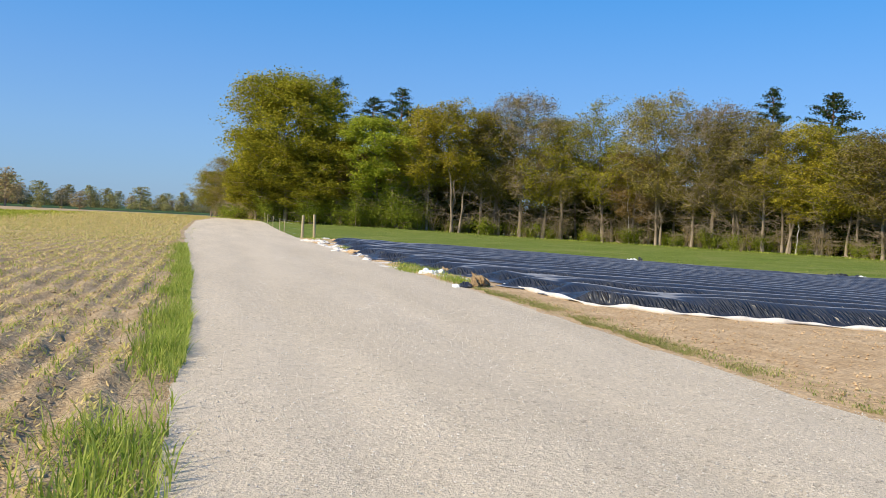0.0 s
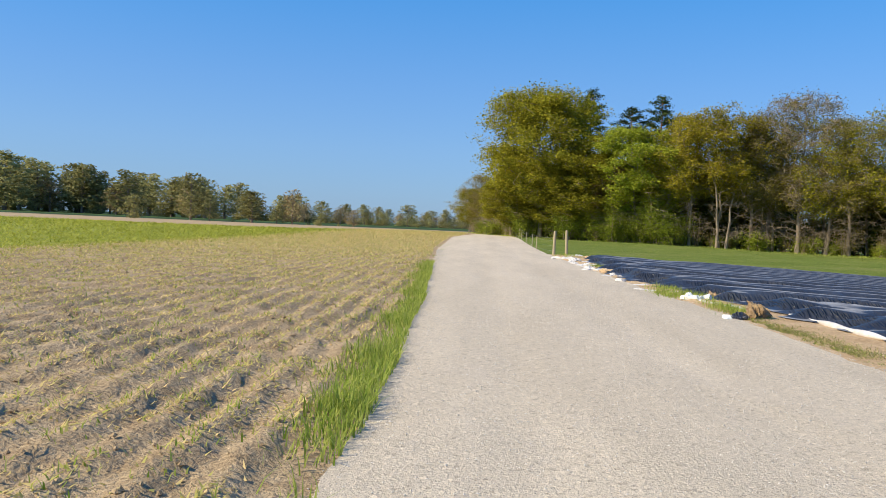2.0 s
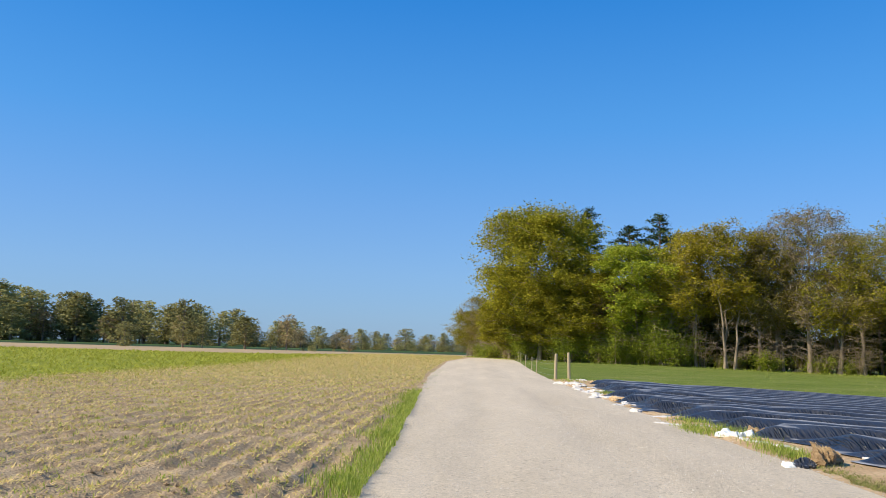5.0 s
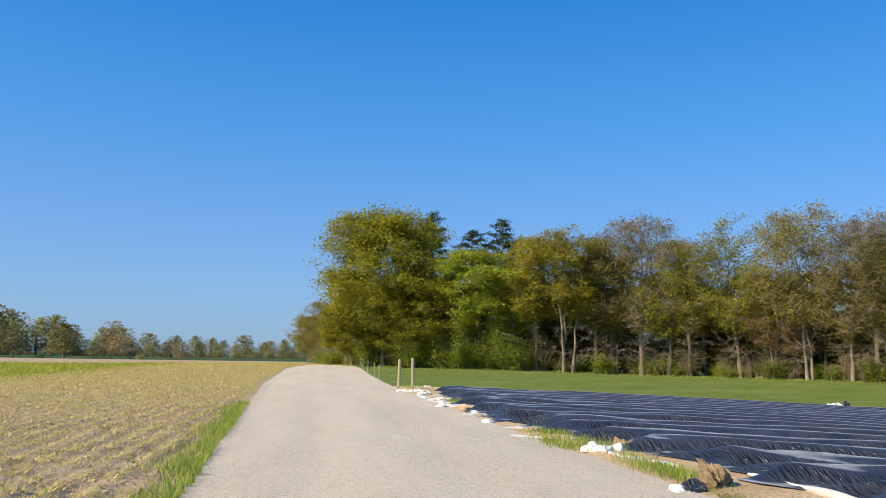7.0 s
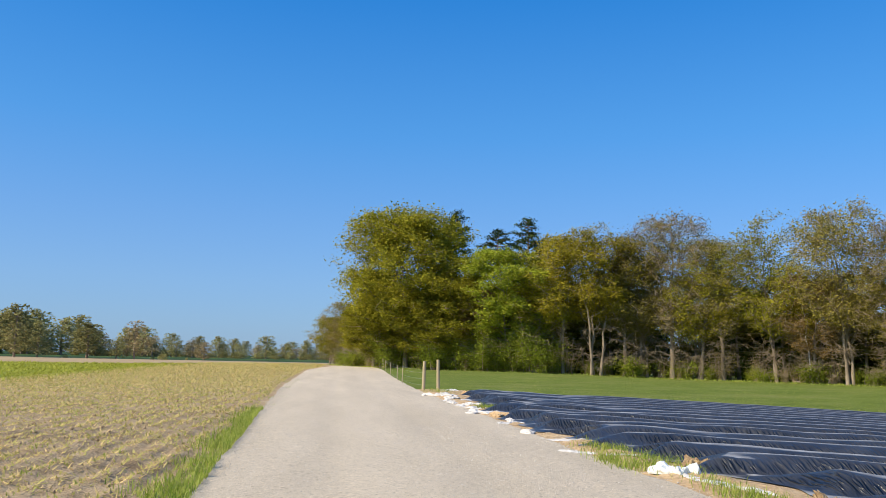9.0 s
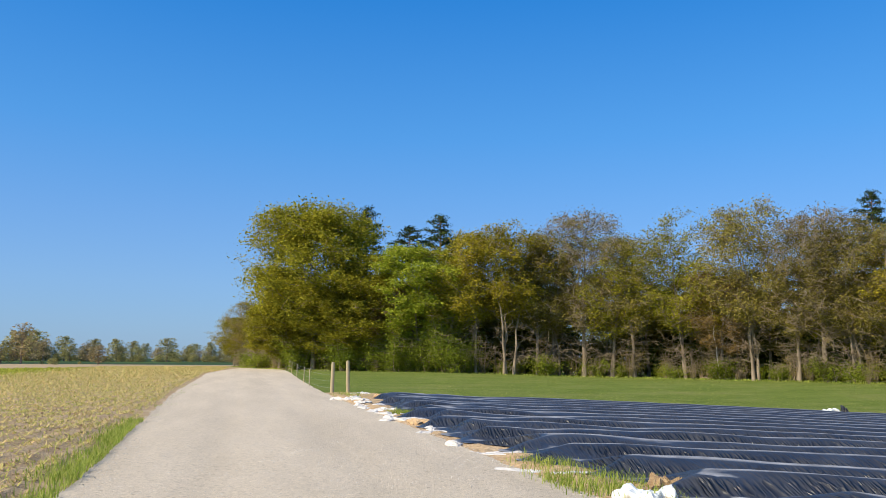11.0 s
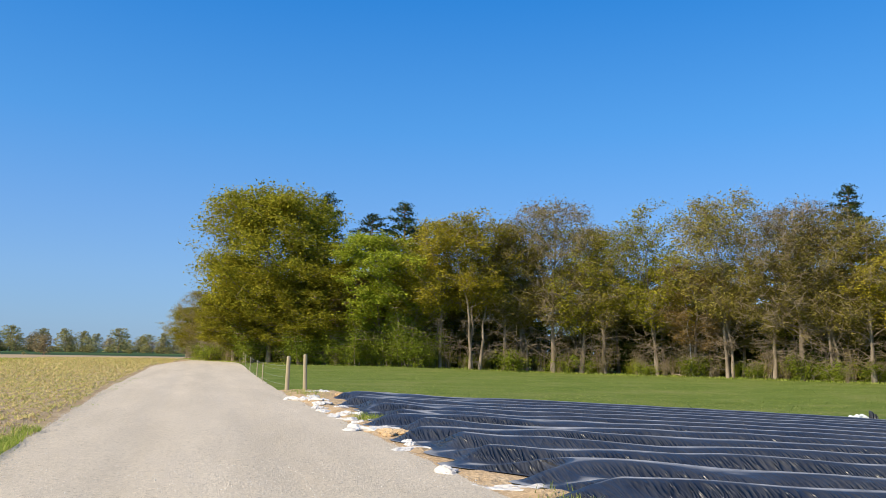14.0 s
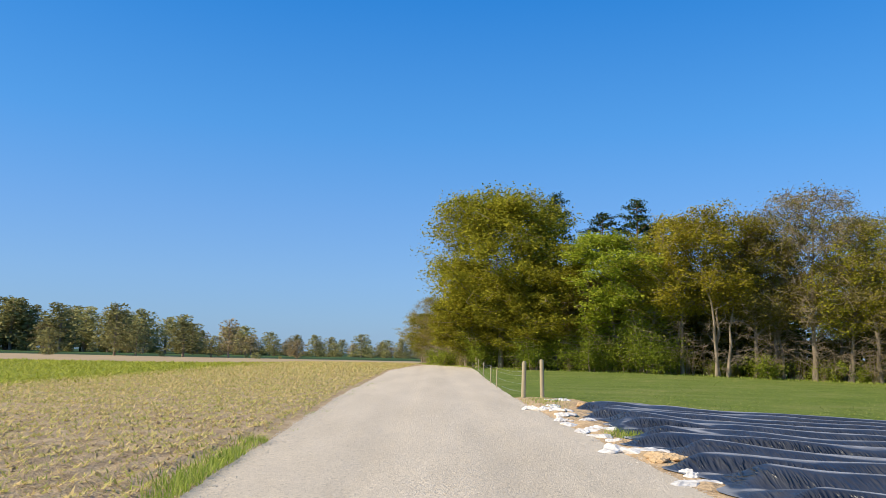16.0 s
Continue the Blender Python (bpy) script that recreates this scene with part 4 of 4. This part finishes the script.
# ------------------------------------------------------------------ hunting stand and marker post at the wood
def hunting_stand(x, y):
    e = base("hunting_stand", pose(x, y, float(land(x, y)), 0, 0, -55) @ Matrix.Scale(1.08, 4), "small grey boarded hunting stand on crossed poles with a ladder", "hunting stand")

    def beam(name, a, b, w, mat):
        bv, bf = tubes([([a, b], [w, w * 0.9])], 8)
        part_data(name, mesh_of(name, bv, bf, mat), e)
    for cx in (-0.5, 0.5):
        for cy in (-0.45, 0.45):
            beam("leg", (cx * 1.3, cy * 1.2, 0), (cx, cy, 1.15), 0.045, POLE_WOOD)
    for a, b in (((-0.62, -0.5, 0.1), (0.5, -0.45, 1.1)), ((0.62, -0.5, 0.1), (-0.5, -0.45, 1.1)), ((-0.6, -0.48, 0.08), (0.6, -0.48, 0.08)), ((-0.55, -0.46, 1.1), (0.55, -0.46, 1.1))):
        beam("brace", a, b, 0.035, POLE_WOOD)
    for k in range(7):
        bm = bmesh.new()
        bmesh.ops.create_cube(bm, size=1, matrix=Matrix.Translation((0.12, -0.42, 1.2 + k * 0.125)) @ Matrix.Diagonal((0.62, 0.025, 0.115, 1)))
        part("board", bm, GREY_WOOD, e)
    for sx in (-0.2, 0.44):
        bm = bmesh.new()
        bmesh.ops.create_cube(bm, size=1, matrix=Matrix.Translation((sx, 0.0, 1.58)) @ Matrix.Diagonal((0.025, 0.85, 0.86, 1)))
        part("side_panel", bm, GREY_WOOD, e)
    bm = bmesh.new()
    bmesh.ops.create_cube(bm, size=1, matrix=Matrix.Translation((0.12, 0.0, 2.06)) @ Matrix.Rotation(0.06, 4, "X") @ Matrix.Diagonal((0.8, 1.05, 0.04, 1)))
    part("roof", bm, GREY_WOOD, e)
    for cy in (-0.25, 0.2):
        beam("ladder_rail", (-1.35, cy, 0), (-0.5, cy, 1.7), 0.032, POLE_WOOD)
    for k in range(5):
        f = 0.12 + 0.17 * k
        beam("rung", (-1.35 + 0.85 * f, -0.27, 1.7 * f), (-1.35 + 0.85 * f, 0.22, 1.7 * f), 0.024, POLE_WOOD)


hunting_stand(53.2, 49.3)
mk = base("marker_post", pose(54.4, 43.6, float(land(54.4, 43.6)), 0, 0, 10), "short pale marker post at the wood's edge", "post")
bm = bmesh.new()
bmesh.ops.create_cone(bm, cap_ends=True, segments=10, radius1=0.09, radius2=0.085, depth=0.75, matrix=Matrix.Translation((0, 0, 0.37)))
part("shaft", bm, POST_WOOD, mk)
for k in range(9):
    d = rt.uniform(20, run[-1] - 20)
    x, y = in_wood(d, -0.6)
    lv, lf = tubes([(bent(rt, (-0.8, 0, 0.06), (0.8, 0.2, 0.1), 5, 0.05, 0.03), [0.05, 0.06, 0.05, 0.04, 0.02])], 6)
    ob = tagged(new("fallen_branch", mesh_of("fallen_branch", lv, lf, POLE_WOOD)), "dead pale branch lying at the wood's edge", "branch")
    ob.matrix_world = pose(x, y, float(land(x, y)), 0, 0, rt.uniform(0, 180))

# ------------------------------------------------------------------ far trees across the fields
def lumpy_tree(name, seed, leaf, label, lumps=16, count=1600, size=0.8, slim=1.0, low=0.12, category="tree"):
    """A distant tree, 16 m tall: short trunk and a crown of many leaf sprays gathered in uneven lumps."""
    r = np.random.default_rng(seed)
    e = base(name, pose(0, 0, 0), label, category, "trees across the fields")
    wood = [(np.array([[0, 0, 0], [0.1, 0, 4.0], [0, 0.1, 9.0], [0.1, 0, 14.5]]), np.array([0.32, 0.26, 0.18, 0.05]))]
    cen = []
    for k in range(lumps):
        f = (k + r.uniform(0.2, 0.8)) / lumps
        z = 16 * (low + (0.90 - low) * f)
        reach = 4.2 * slim * math.sin((0.28 + 0.62 * f) * math.pi) ** 0.7
        az = k * 2.4 + r.uniform(-0.6, 0.6)
        c = np.array([math.cos(az) * reach * 0.55, math.sin(az) * reach * 0.55, z])
        rad = np.array([reach * 0.62, reach * 0.62, 1.9]) * r.uniform(0.75, 1.15)
        m = int(count / lumps)
        d = r.normal(size=(m, 3))
        d /= np.linalg.norm(d, axis=1)[:, None]
        cen.append(c + d * rad * r.uniform(0.55, 1.05, (m, 1)))
        wood.append((bent(r, (0, 0, z * 0.75), c, 4, 0.2, 0.04), np.array([0.1, 0.08, 0.05, 0.02])))
    cen = np.concatenate(cen)
    cen[:, 2] = np.abs(cen[:, 2])
    wv, wf = tubes(wood, 5)
    part_data("trunk", mesh_of("trunk", wv, wf, BARK, True), e)
    lv, lf = leaf_quads(r, cen, size)
    tagged(part_data("crown", mesh_of("crown", lv, lf, leaf), e), kind="stuff")
    return e


FARTREE = lumpy_tree("field_tree", 41, HAZE_LEAF, "leafy tree standing between the fields")
FARTREE2 = lumpy_tree("field_tree", 42, HAZE_LEAF, "broad green tree between the fields", 11, slim=1.2)
FARRUST = lumpy_tree("field_tree", 43, HAZE_RUST, "reddish budding tree between the fields", 12, 1100)
POPLAR = lumpy_tree("poplar_tree", 44, HAZE_RUST, "slim poplar in a distant row", 9, 260, 0.8, 0.38, 0.3)
FARBUSH = lumpy_tree("field_bush", 45, HAZE_LEAF, "round grey-green bush at the field's edge", 9, 700, 1.6, 1.7, 0.05, "shrub")
for kind, rows in (
    (FARTREE, [(-74.0, 210, 13.2, 4.6), (-57.7, 210, 10.8, 4.6), (-30.5, 380, 13.4, 5.2)]),
    (FARTREE2, [(-68.9, 210, 8.4, 3.2), (-51.0, 210, 10.0, 3.4)]),
    (FARRUST, [(-46.9, 210, 9.6, 3.4), (-30.7, 210, 7.8, 3.6)]),
    (POPLAR, [(-13.5, 400, 9.6, 1.5), (-11.2, 400, 9.9, 1.5), (-9.0, 400, 9.6, 1.5), (-6.2, 400, 9.2, 1.5)]),
):
    for x, y, h, w in rows:
        plant(kind, x, y, w / (1.6 if kind is POPLAR else 4.4), h / 16.0, rt.uniform(0, 360))
for x, y, k in ((-84.8, 200, 1.45), (-38.2, 200, 0.9), (-63, 211, 0.6), (-43, 212, 0.5), (-22, 330, 1.0), (-35, 212, 0.4)):
    plant(FARBUSH, x, y, k * 0.36, k * 0.27, rt.uniform(0, 360))
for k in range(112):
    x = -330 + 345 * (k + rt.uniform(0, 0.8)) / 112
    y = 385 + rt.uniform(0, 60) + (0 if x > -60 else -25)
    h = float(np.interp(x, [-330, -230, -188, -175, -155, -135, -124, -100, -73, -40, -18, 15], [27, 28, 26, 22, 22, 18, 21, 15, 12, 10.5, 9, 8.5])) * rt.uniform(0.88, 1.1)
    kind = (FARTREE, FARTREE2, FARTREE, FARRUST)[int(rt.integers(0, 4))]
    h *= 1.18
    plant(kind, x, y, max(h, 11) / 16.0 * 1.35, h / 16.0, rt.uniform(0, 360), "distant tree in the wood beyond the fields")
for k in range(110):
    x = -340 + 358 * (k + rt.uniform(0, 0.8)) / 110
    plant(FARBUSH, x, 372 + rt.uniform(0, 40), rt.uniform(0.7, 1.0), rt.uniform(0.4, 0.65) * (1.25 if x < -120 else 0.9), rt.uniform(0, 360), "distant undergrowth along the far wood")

# ------------------------------------------------------------------ grass and small growth
rg = np.random.default_rng(5)


def roots(n, xs, ys, lift=0.0):
    return np.stack([xs, ys, land(xs, ys) + lift], 1)


def field_roots(xs, ys):
    return np.stack([xs, ys, land(xs, ys) + field_rows(xs, ys) + 0.002], 1)


# tall green strip between field and track
n = 17000
ys = 3.0 + (31.5 - 3.0) * rg.random(n) ** 1.35
clump = 0.5 + 0.5 * np.sin(ys * 2.1 + 0.6) * np.sin(ys * 0.73 + 1.0)
keep = rg.random(n) < (0.12 + 0.8 * clump + 0.4 * (ripple(ys, ys, 0.5, 2) > 0.2)) * (0.12 + 0.88 * smooth01(6.5, 7.6, ys))
ys = ys[keep]
xs = road_left(ys) + 0.03 - np.abs(rg.normal(size=len(ys))) * (0.15 + 0.15 * clump[keep])
gv, gf = blades(rg, roots(len(xs), xs, ys, 0.02), 0.125, 0.006, 1.3)
stuff("verge_grass", gv, gf, GRASS, "lush green grass strip along the track's edge", "grass")

# bigger tufts close to the start of the walk
tufts = [(-0.50, 4.3, 0.26), (-0.56, 4.95, 0.22), (-0.42, 3.6, 0.2), (-1.75, 4.3, 0.2), (-0.4, 8.2, 0.16), (-0.5, 10.5, 0.18)]
px, py = [], []
for tx, ty, tr in tufts:
    m = 300
    px.append(tx + np.clip(rg.normal(size=m), -2, 1.7) * tr * 0.8)
    py.append(ty + rg.normal(size=m) * tr * 1.2)
px, py = np.concatenate(px), np.concatenate(py)
gv, gf = blades(rg, roots(len(px), px, py), 0.20, 0.006, 1.3)
stuff("grass_tufts", gv, gf, GRASS, "tall tufts of green grass beside the field", "grass")

# yellowed plants on the field, in rows, lying every way
def flakes(r, at, length, width):
    n = len(at)
    az, up = r.uniform(0, 6.28, n), r.uniform(0.05, 0.9, n)
    d = np.stack([np.cos(az), np.sin(az), up], 1) * (length * r.uniform(0.5, 1.4, n))[:, None]
    w = np.stack([-np.sin(az), np.cos(az), r.normal(size=n) * 0.3], 1) * (width * r.uniform(0.6, 1.4, n))[:, None]
    return np.stack([at - w, at + w, at + d], 1).reshape(-1, 3), np.arange(n * 3).reshape(n, 3).tolist()


n = 290000
ys = 2.0 + 118 * rg.random(n) ** 2.5
xs = -15.5 + rg.random(n) * (15.5 - 0.6)
rowx = np.round(xs / 0.42) * 0.42 + 0.1 + rg.normal(size=n) * 0.085
xs = np.where(rg.random(n) < 0.66, rowx, xs)
ok = (xs < road_left(ys) - 0.25) & (1.3 * ripple(xs, ys, 0.5, 3) + 0.8 * ripple(xs, ys, 2.0, 8) + 0.6 * rg.normal(size=n) > -0.5 + 0.45 * (1 - smooth01(10, 22, ys)))
xs, ys = xs[ok], ys[ok]
grow = 1 + ys / 26.0
dv, df = flakes(rg, field_roots(xs, ys), 0.040 * grow ** 0.95, 0.0075 * grow)
stuff("withered_plants", dv, df, DRYGRASS, "yellowed withered plants in rows on the tilled soil", "plants")
n = 15000
cy = 2.0 + 60 * rg.random(1500) ** 1.6
cx = np.round((-14.5 + 13.6 * rg.random(1500)) / 0.42) * 0.42 + 0.1
i = rg.integers(0, 1500, n)
xs, ys = cx[i] + rg.normal(size=n) * 0.09, cy[i] + rg.normal(size=n) * 0.12
gv, gf = blades(rg, field_roots(xs, ys), 0.06, 0.006, 1.6)
stuff("green_sprouts", gv, gf, GRASS, "green tufts surviving on the tilled field", "plants")

# clods of dry earth turned up between the rows
n = 17000
ys = 2.0 + 34 * rg.random(n) ** 1.6
xs = -14.8 + rg.random(n) * 14.3
ok = (xs < road_left(ys) - 0.3) & (ripple(xs, ys, 0.7, 9) + 0.5 * rg.normal(size=n) > 0.0)
xs, ys = xs[ok], ys[ok]
size = (0.008 + 0.020 * rg.random(len(xs)) ** 3) * (1 + ys / 40)
ico = np.array([(1, 0, 0), (-1, 0, 0), (0, 1, 0), (0, -1, 0), (0, 0, 0.8), (0, 0, -0.6)], float)
fc = np.array([(0, 2, 4), (2, 1, 4), (1, 3, 4), (3, 0, 4), (2, 0, 5), (1, 2, 5), (3, 1, 5), (0, 3, 5)])
cen = np.stack([xs, ys, land(xs, ys) + field_rows(xs, ys) + 0.3 * size], 1)
sv = (cen[:, None, :] + ico[None] * size[:, None, None] * rg.uniform(0.55, 1.35, (len(xs), 6, 1))).reshape(-1, 3)
sf = (fc[None] + 6 * np.arange(len(xs))[:, None, None]).reshape(-1, 3).tolist()
stuff("earth_clods", sv, sf, SOIL, "dry clods of earth on the tilled field", "soil")

# young plants of the green crop beyond
n = 60000
ys = 12 + 92 * rg.random(n) ** 1.5
xs = -14.6 - 60 * rg.random(n) ** 1.6 + np.maximum(0, rg.normal(size=n)) * 1.4
grow = 1 + ys / 22.0
gv, gf = flakes(rg, roots(n, xs, ys, 0.04), 0.07 * grow ** 0.8, 0.010 * grow)
stuff("crop_plants", gv, gf, CROP_LEAF, "young yellow-green crop plants", "plants")

# thin weeds along the track's sandy side
n = 30000
ys = 1.0 + 17 * rg.random(n)
xs = road_right(ys) + 0.15 + np.abs(rg.normal(size=n)) * 0.28 + 0.15 * ripple(ys, ys, 1.2, 3)
ok = ripple(xs * 2, ys, 0.7, 5) + 0.5 * rg.normal(size=n) > 0.0
half = rg.random(ok.sum()) < 0.38
xs, ys = xs[ok], ys[ok]
for name, mat, pick, lab in (("weed_strip", MEADOW_LEAF, half, "sparse green weeds between track and sand"), ("dry_weeds", WEED, ~half, "dry straw-coloured weeds between track and sand")):
    wv, wf = blades(rg, roots(pick.sum(), xs[pick], ys[pick], 0.01), 0.026, 0.005, 2.4)
    stuff(name, wv, wf, mat, lab, "grass")

# crumbs of dry earth on the bare sand
n = 14000
ys = 2.0 + 12.5 * rg.random(n)
xs = road_right(ys) + 0.5 + 13 * rg.random(n) ** 1.3
ok = (NX * xs + NY * ys < 14.6) & (ripple(xs, ys, 0.5, 6) + 0.6 * rg.normal(size=n) > 0.0)
xs, ys = xs[ok], ys[ok]
size = 0.006 + 0.022 * rg.random(len(xs)) ** 3
cen = np.stack([xs, ys, land(xs, ys) + 0.006 + 0.4 * size], 1)
sv = (cen[:, None, :] + ico[None] * size[:, None, None] * rg.uniform(0.55, 1.35, (len(xs), 6, 1))).reshape(-1, 3)
sf = (fc[None] + 6 * np.arange(len(xs))[:, None, None]).reshape(-1, 3).tolist()
stuff("sand_crumbs", sv, sf, SAND, "crumbs of dry sandy earth beside the track", "soil")

# patches of grass by the film's ends
patches = [(5.5, 22.6, 0.3, 0.5), (5.5, 20.6, 0.35, 0.6), (6.2, 21.3, 0.5, 0.35), (5.6, 18.3, 0.2, 0.7), (5.6, 33.6, 0.3, 0.3), (5.9, 28.9, 0.25, 0.2), (5.6, 17.4, 0.25, 0.5), (5.1, 21.0, 0.2, 0.6), (5.5, 44.0, 0.5, 1.5)]
px, py = [], []
for tx, ty, sx, sy in patches:
    m = 420
    px.append(tx + rg.normal(size=m) * sx * 0.7)
    py.append(ty + rg.normal(size=m) * sy * 0.8)
px, py = np.concatenate(px), np.concatenate(py)
gv, gf = blades(rg, np.stack([px, py, land(px, py) + sand_lift(px, py)], 1), 0.12, 0.005, 1.2)
stuff("edge_grass", gv, gf, GRASS, "patches of green grass at the film's ragged end", "grass")

# meadow fringe under the trees and beside the fence
n = 9000
ds = rg.random(n) * run[-1]
fx, fy = np.interp(ds, run, ed[:, 0]) + rg.normal(size=n) * 0.9 - 0.5, np.interp(ds, run, ed[:, 1]) + rg.normal(size=n) * 0.9 - 0.6
gv, gf = blades(rg, roots(n, fx, fy, -0.05), 0.2, 0.03, 1.0)
stuff("wood_fringe", gv, gf, GRASS, "longer grass along the foot of the wood", "grass")

# the meadow's grass
n = 60000
xs, ys = 7 + 50 * rg.random(n), 24 + 66 * rg.random(n)
ok = (NX * xs + NY * ys > film_far(UX * xs + UY * ys) + 0.2) & (xs < np.interp(ys, ed[::-1, 1], ed[::-1, 0]) + 0.5)
xs, ys = xs[ok], ys[ok]
gv, gf = flakes(rg, roots(len(xs), xs, ys, -0.02), np.full(len(xs), 0.065), np.full(len(xs), 0.015))
stuff("meadow_grass", gv, gf, MEADOW_LEAF, "short grass of the meadow", "grass")

# loose stones on the track
n = 13000
ys = 2.5 + 24 * rg.random(n) ** 1.6
t = rg.random(n)
xs = road_left(ys) + 0.05 + t * (road_right(ys) - road_left(ys) - 0.1)
size = 0.004 + 0.007 * rg.random(n) ** 3
cen = np.stack([xs, ys, land(xs, ys) + 0.02 + 0.03 * (1 - ((xs - 2.3) / 2.9) ** 2)], 1)
sv = (cen[:, None, :] + ico[None] * size[:, None, None] * rg.uniform(0.6, 1.3, (n, 6, 1))).reshape(-1, 3)
sf = (fc[None] + 6 * np.arange(n)[:, None, None]).reshape(-1, 3).tolist()
stuff("loose_stones", sv, sf, PEBBLE, "small loose stones scattered on the track", "gravel")

# crumbs of earth and grit along both edges of the track
n = 9000
ys = 2.0 + 45 * rg.random(n) ** 1.4
side = rg.random(n) < 0.6
off = np.abs(rg.normal(size=n)) * 0.22
xs = np.where(side, road_left(ys) - 0.05 + off, road_right(ys) + 0.1 - off)
size = (0.004 + 0.006 * rg.random(n) ** 3) * (1 + ys / 60)
cen = np.stack([xs, ys, land(xs, ys) + 0.012 + 0.012 * np.clip(off * 3, 0, 1)], 1)
sv = (cen[:, None, :] + ico[None] * size[:, None, None] * rg.uniform(0.6, 1.3, (n, 6, 1))).reshape(-1, 3)
sf = (fc[None] + 6 * np.arange(n)[:, None, None]).reshape(-1, 3).tolist()
stuff("edge_crumbs", sv, sf, PEBBLE, "crumbs of earth and grit along the track's edges", "gravel")
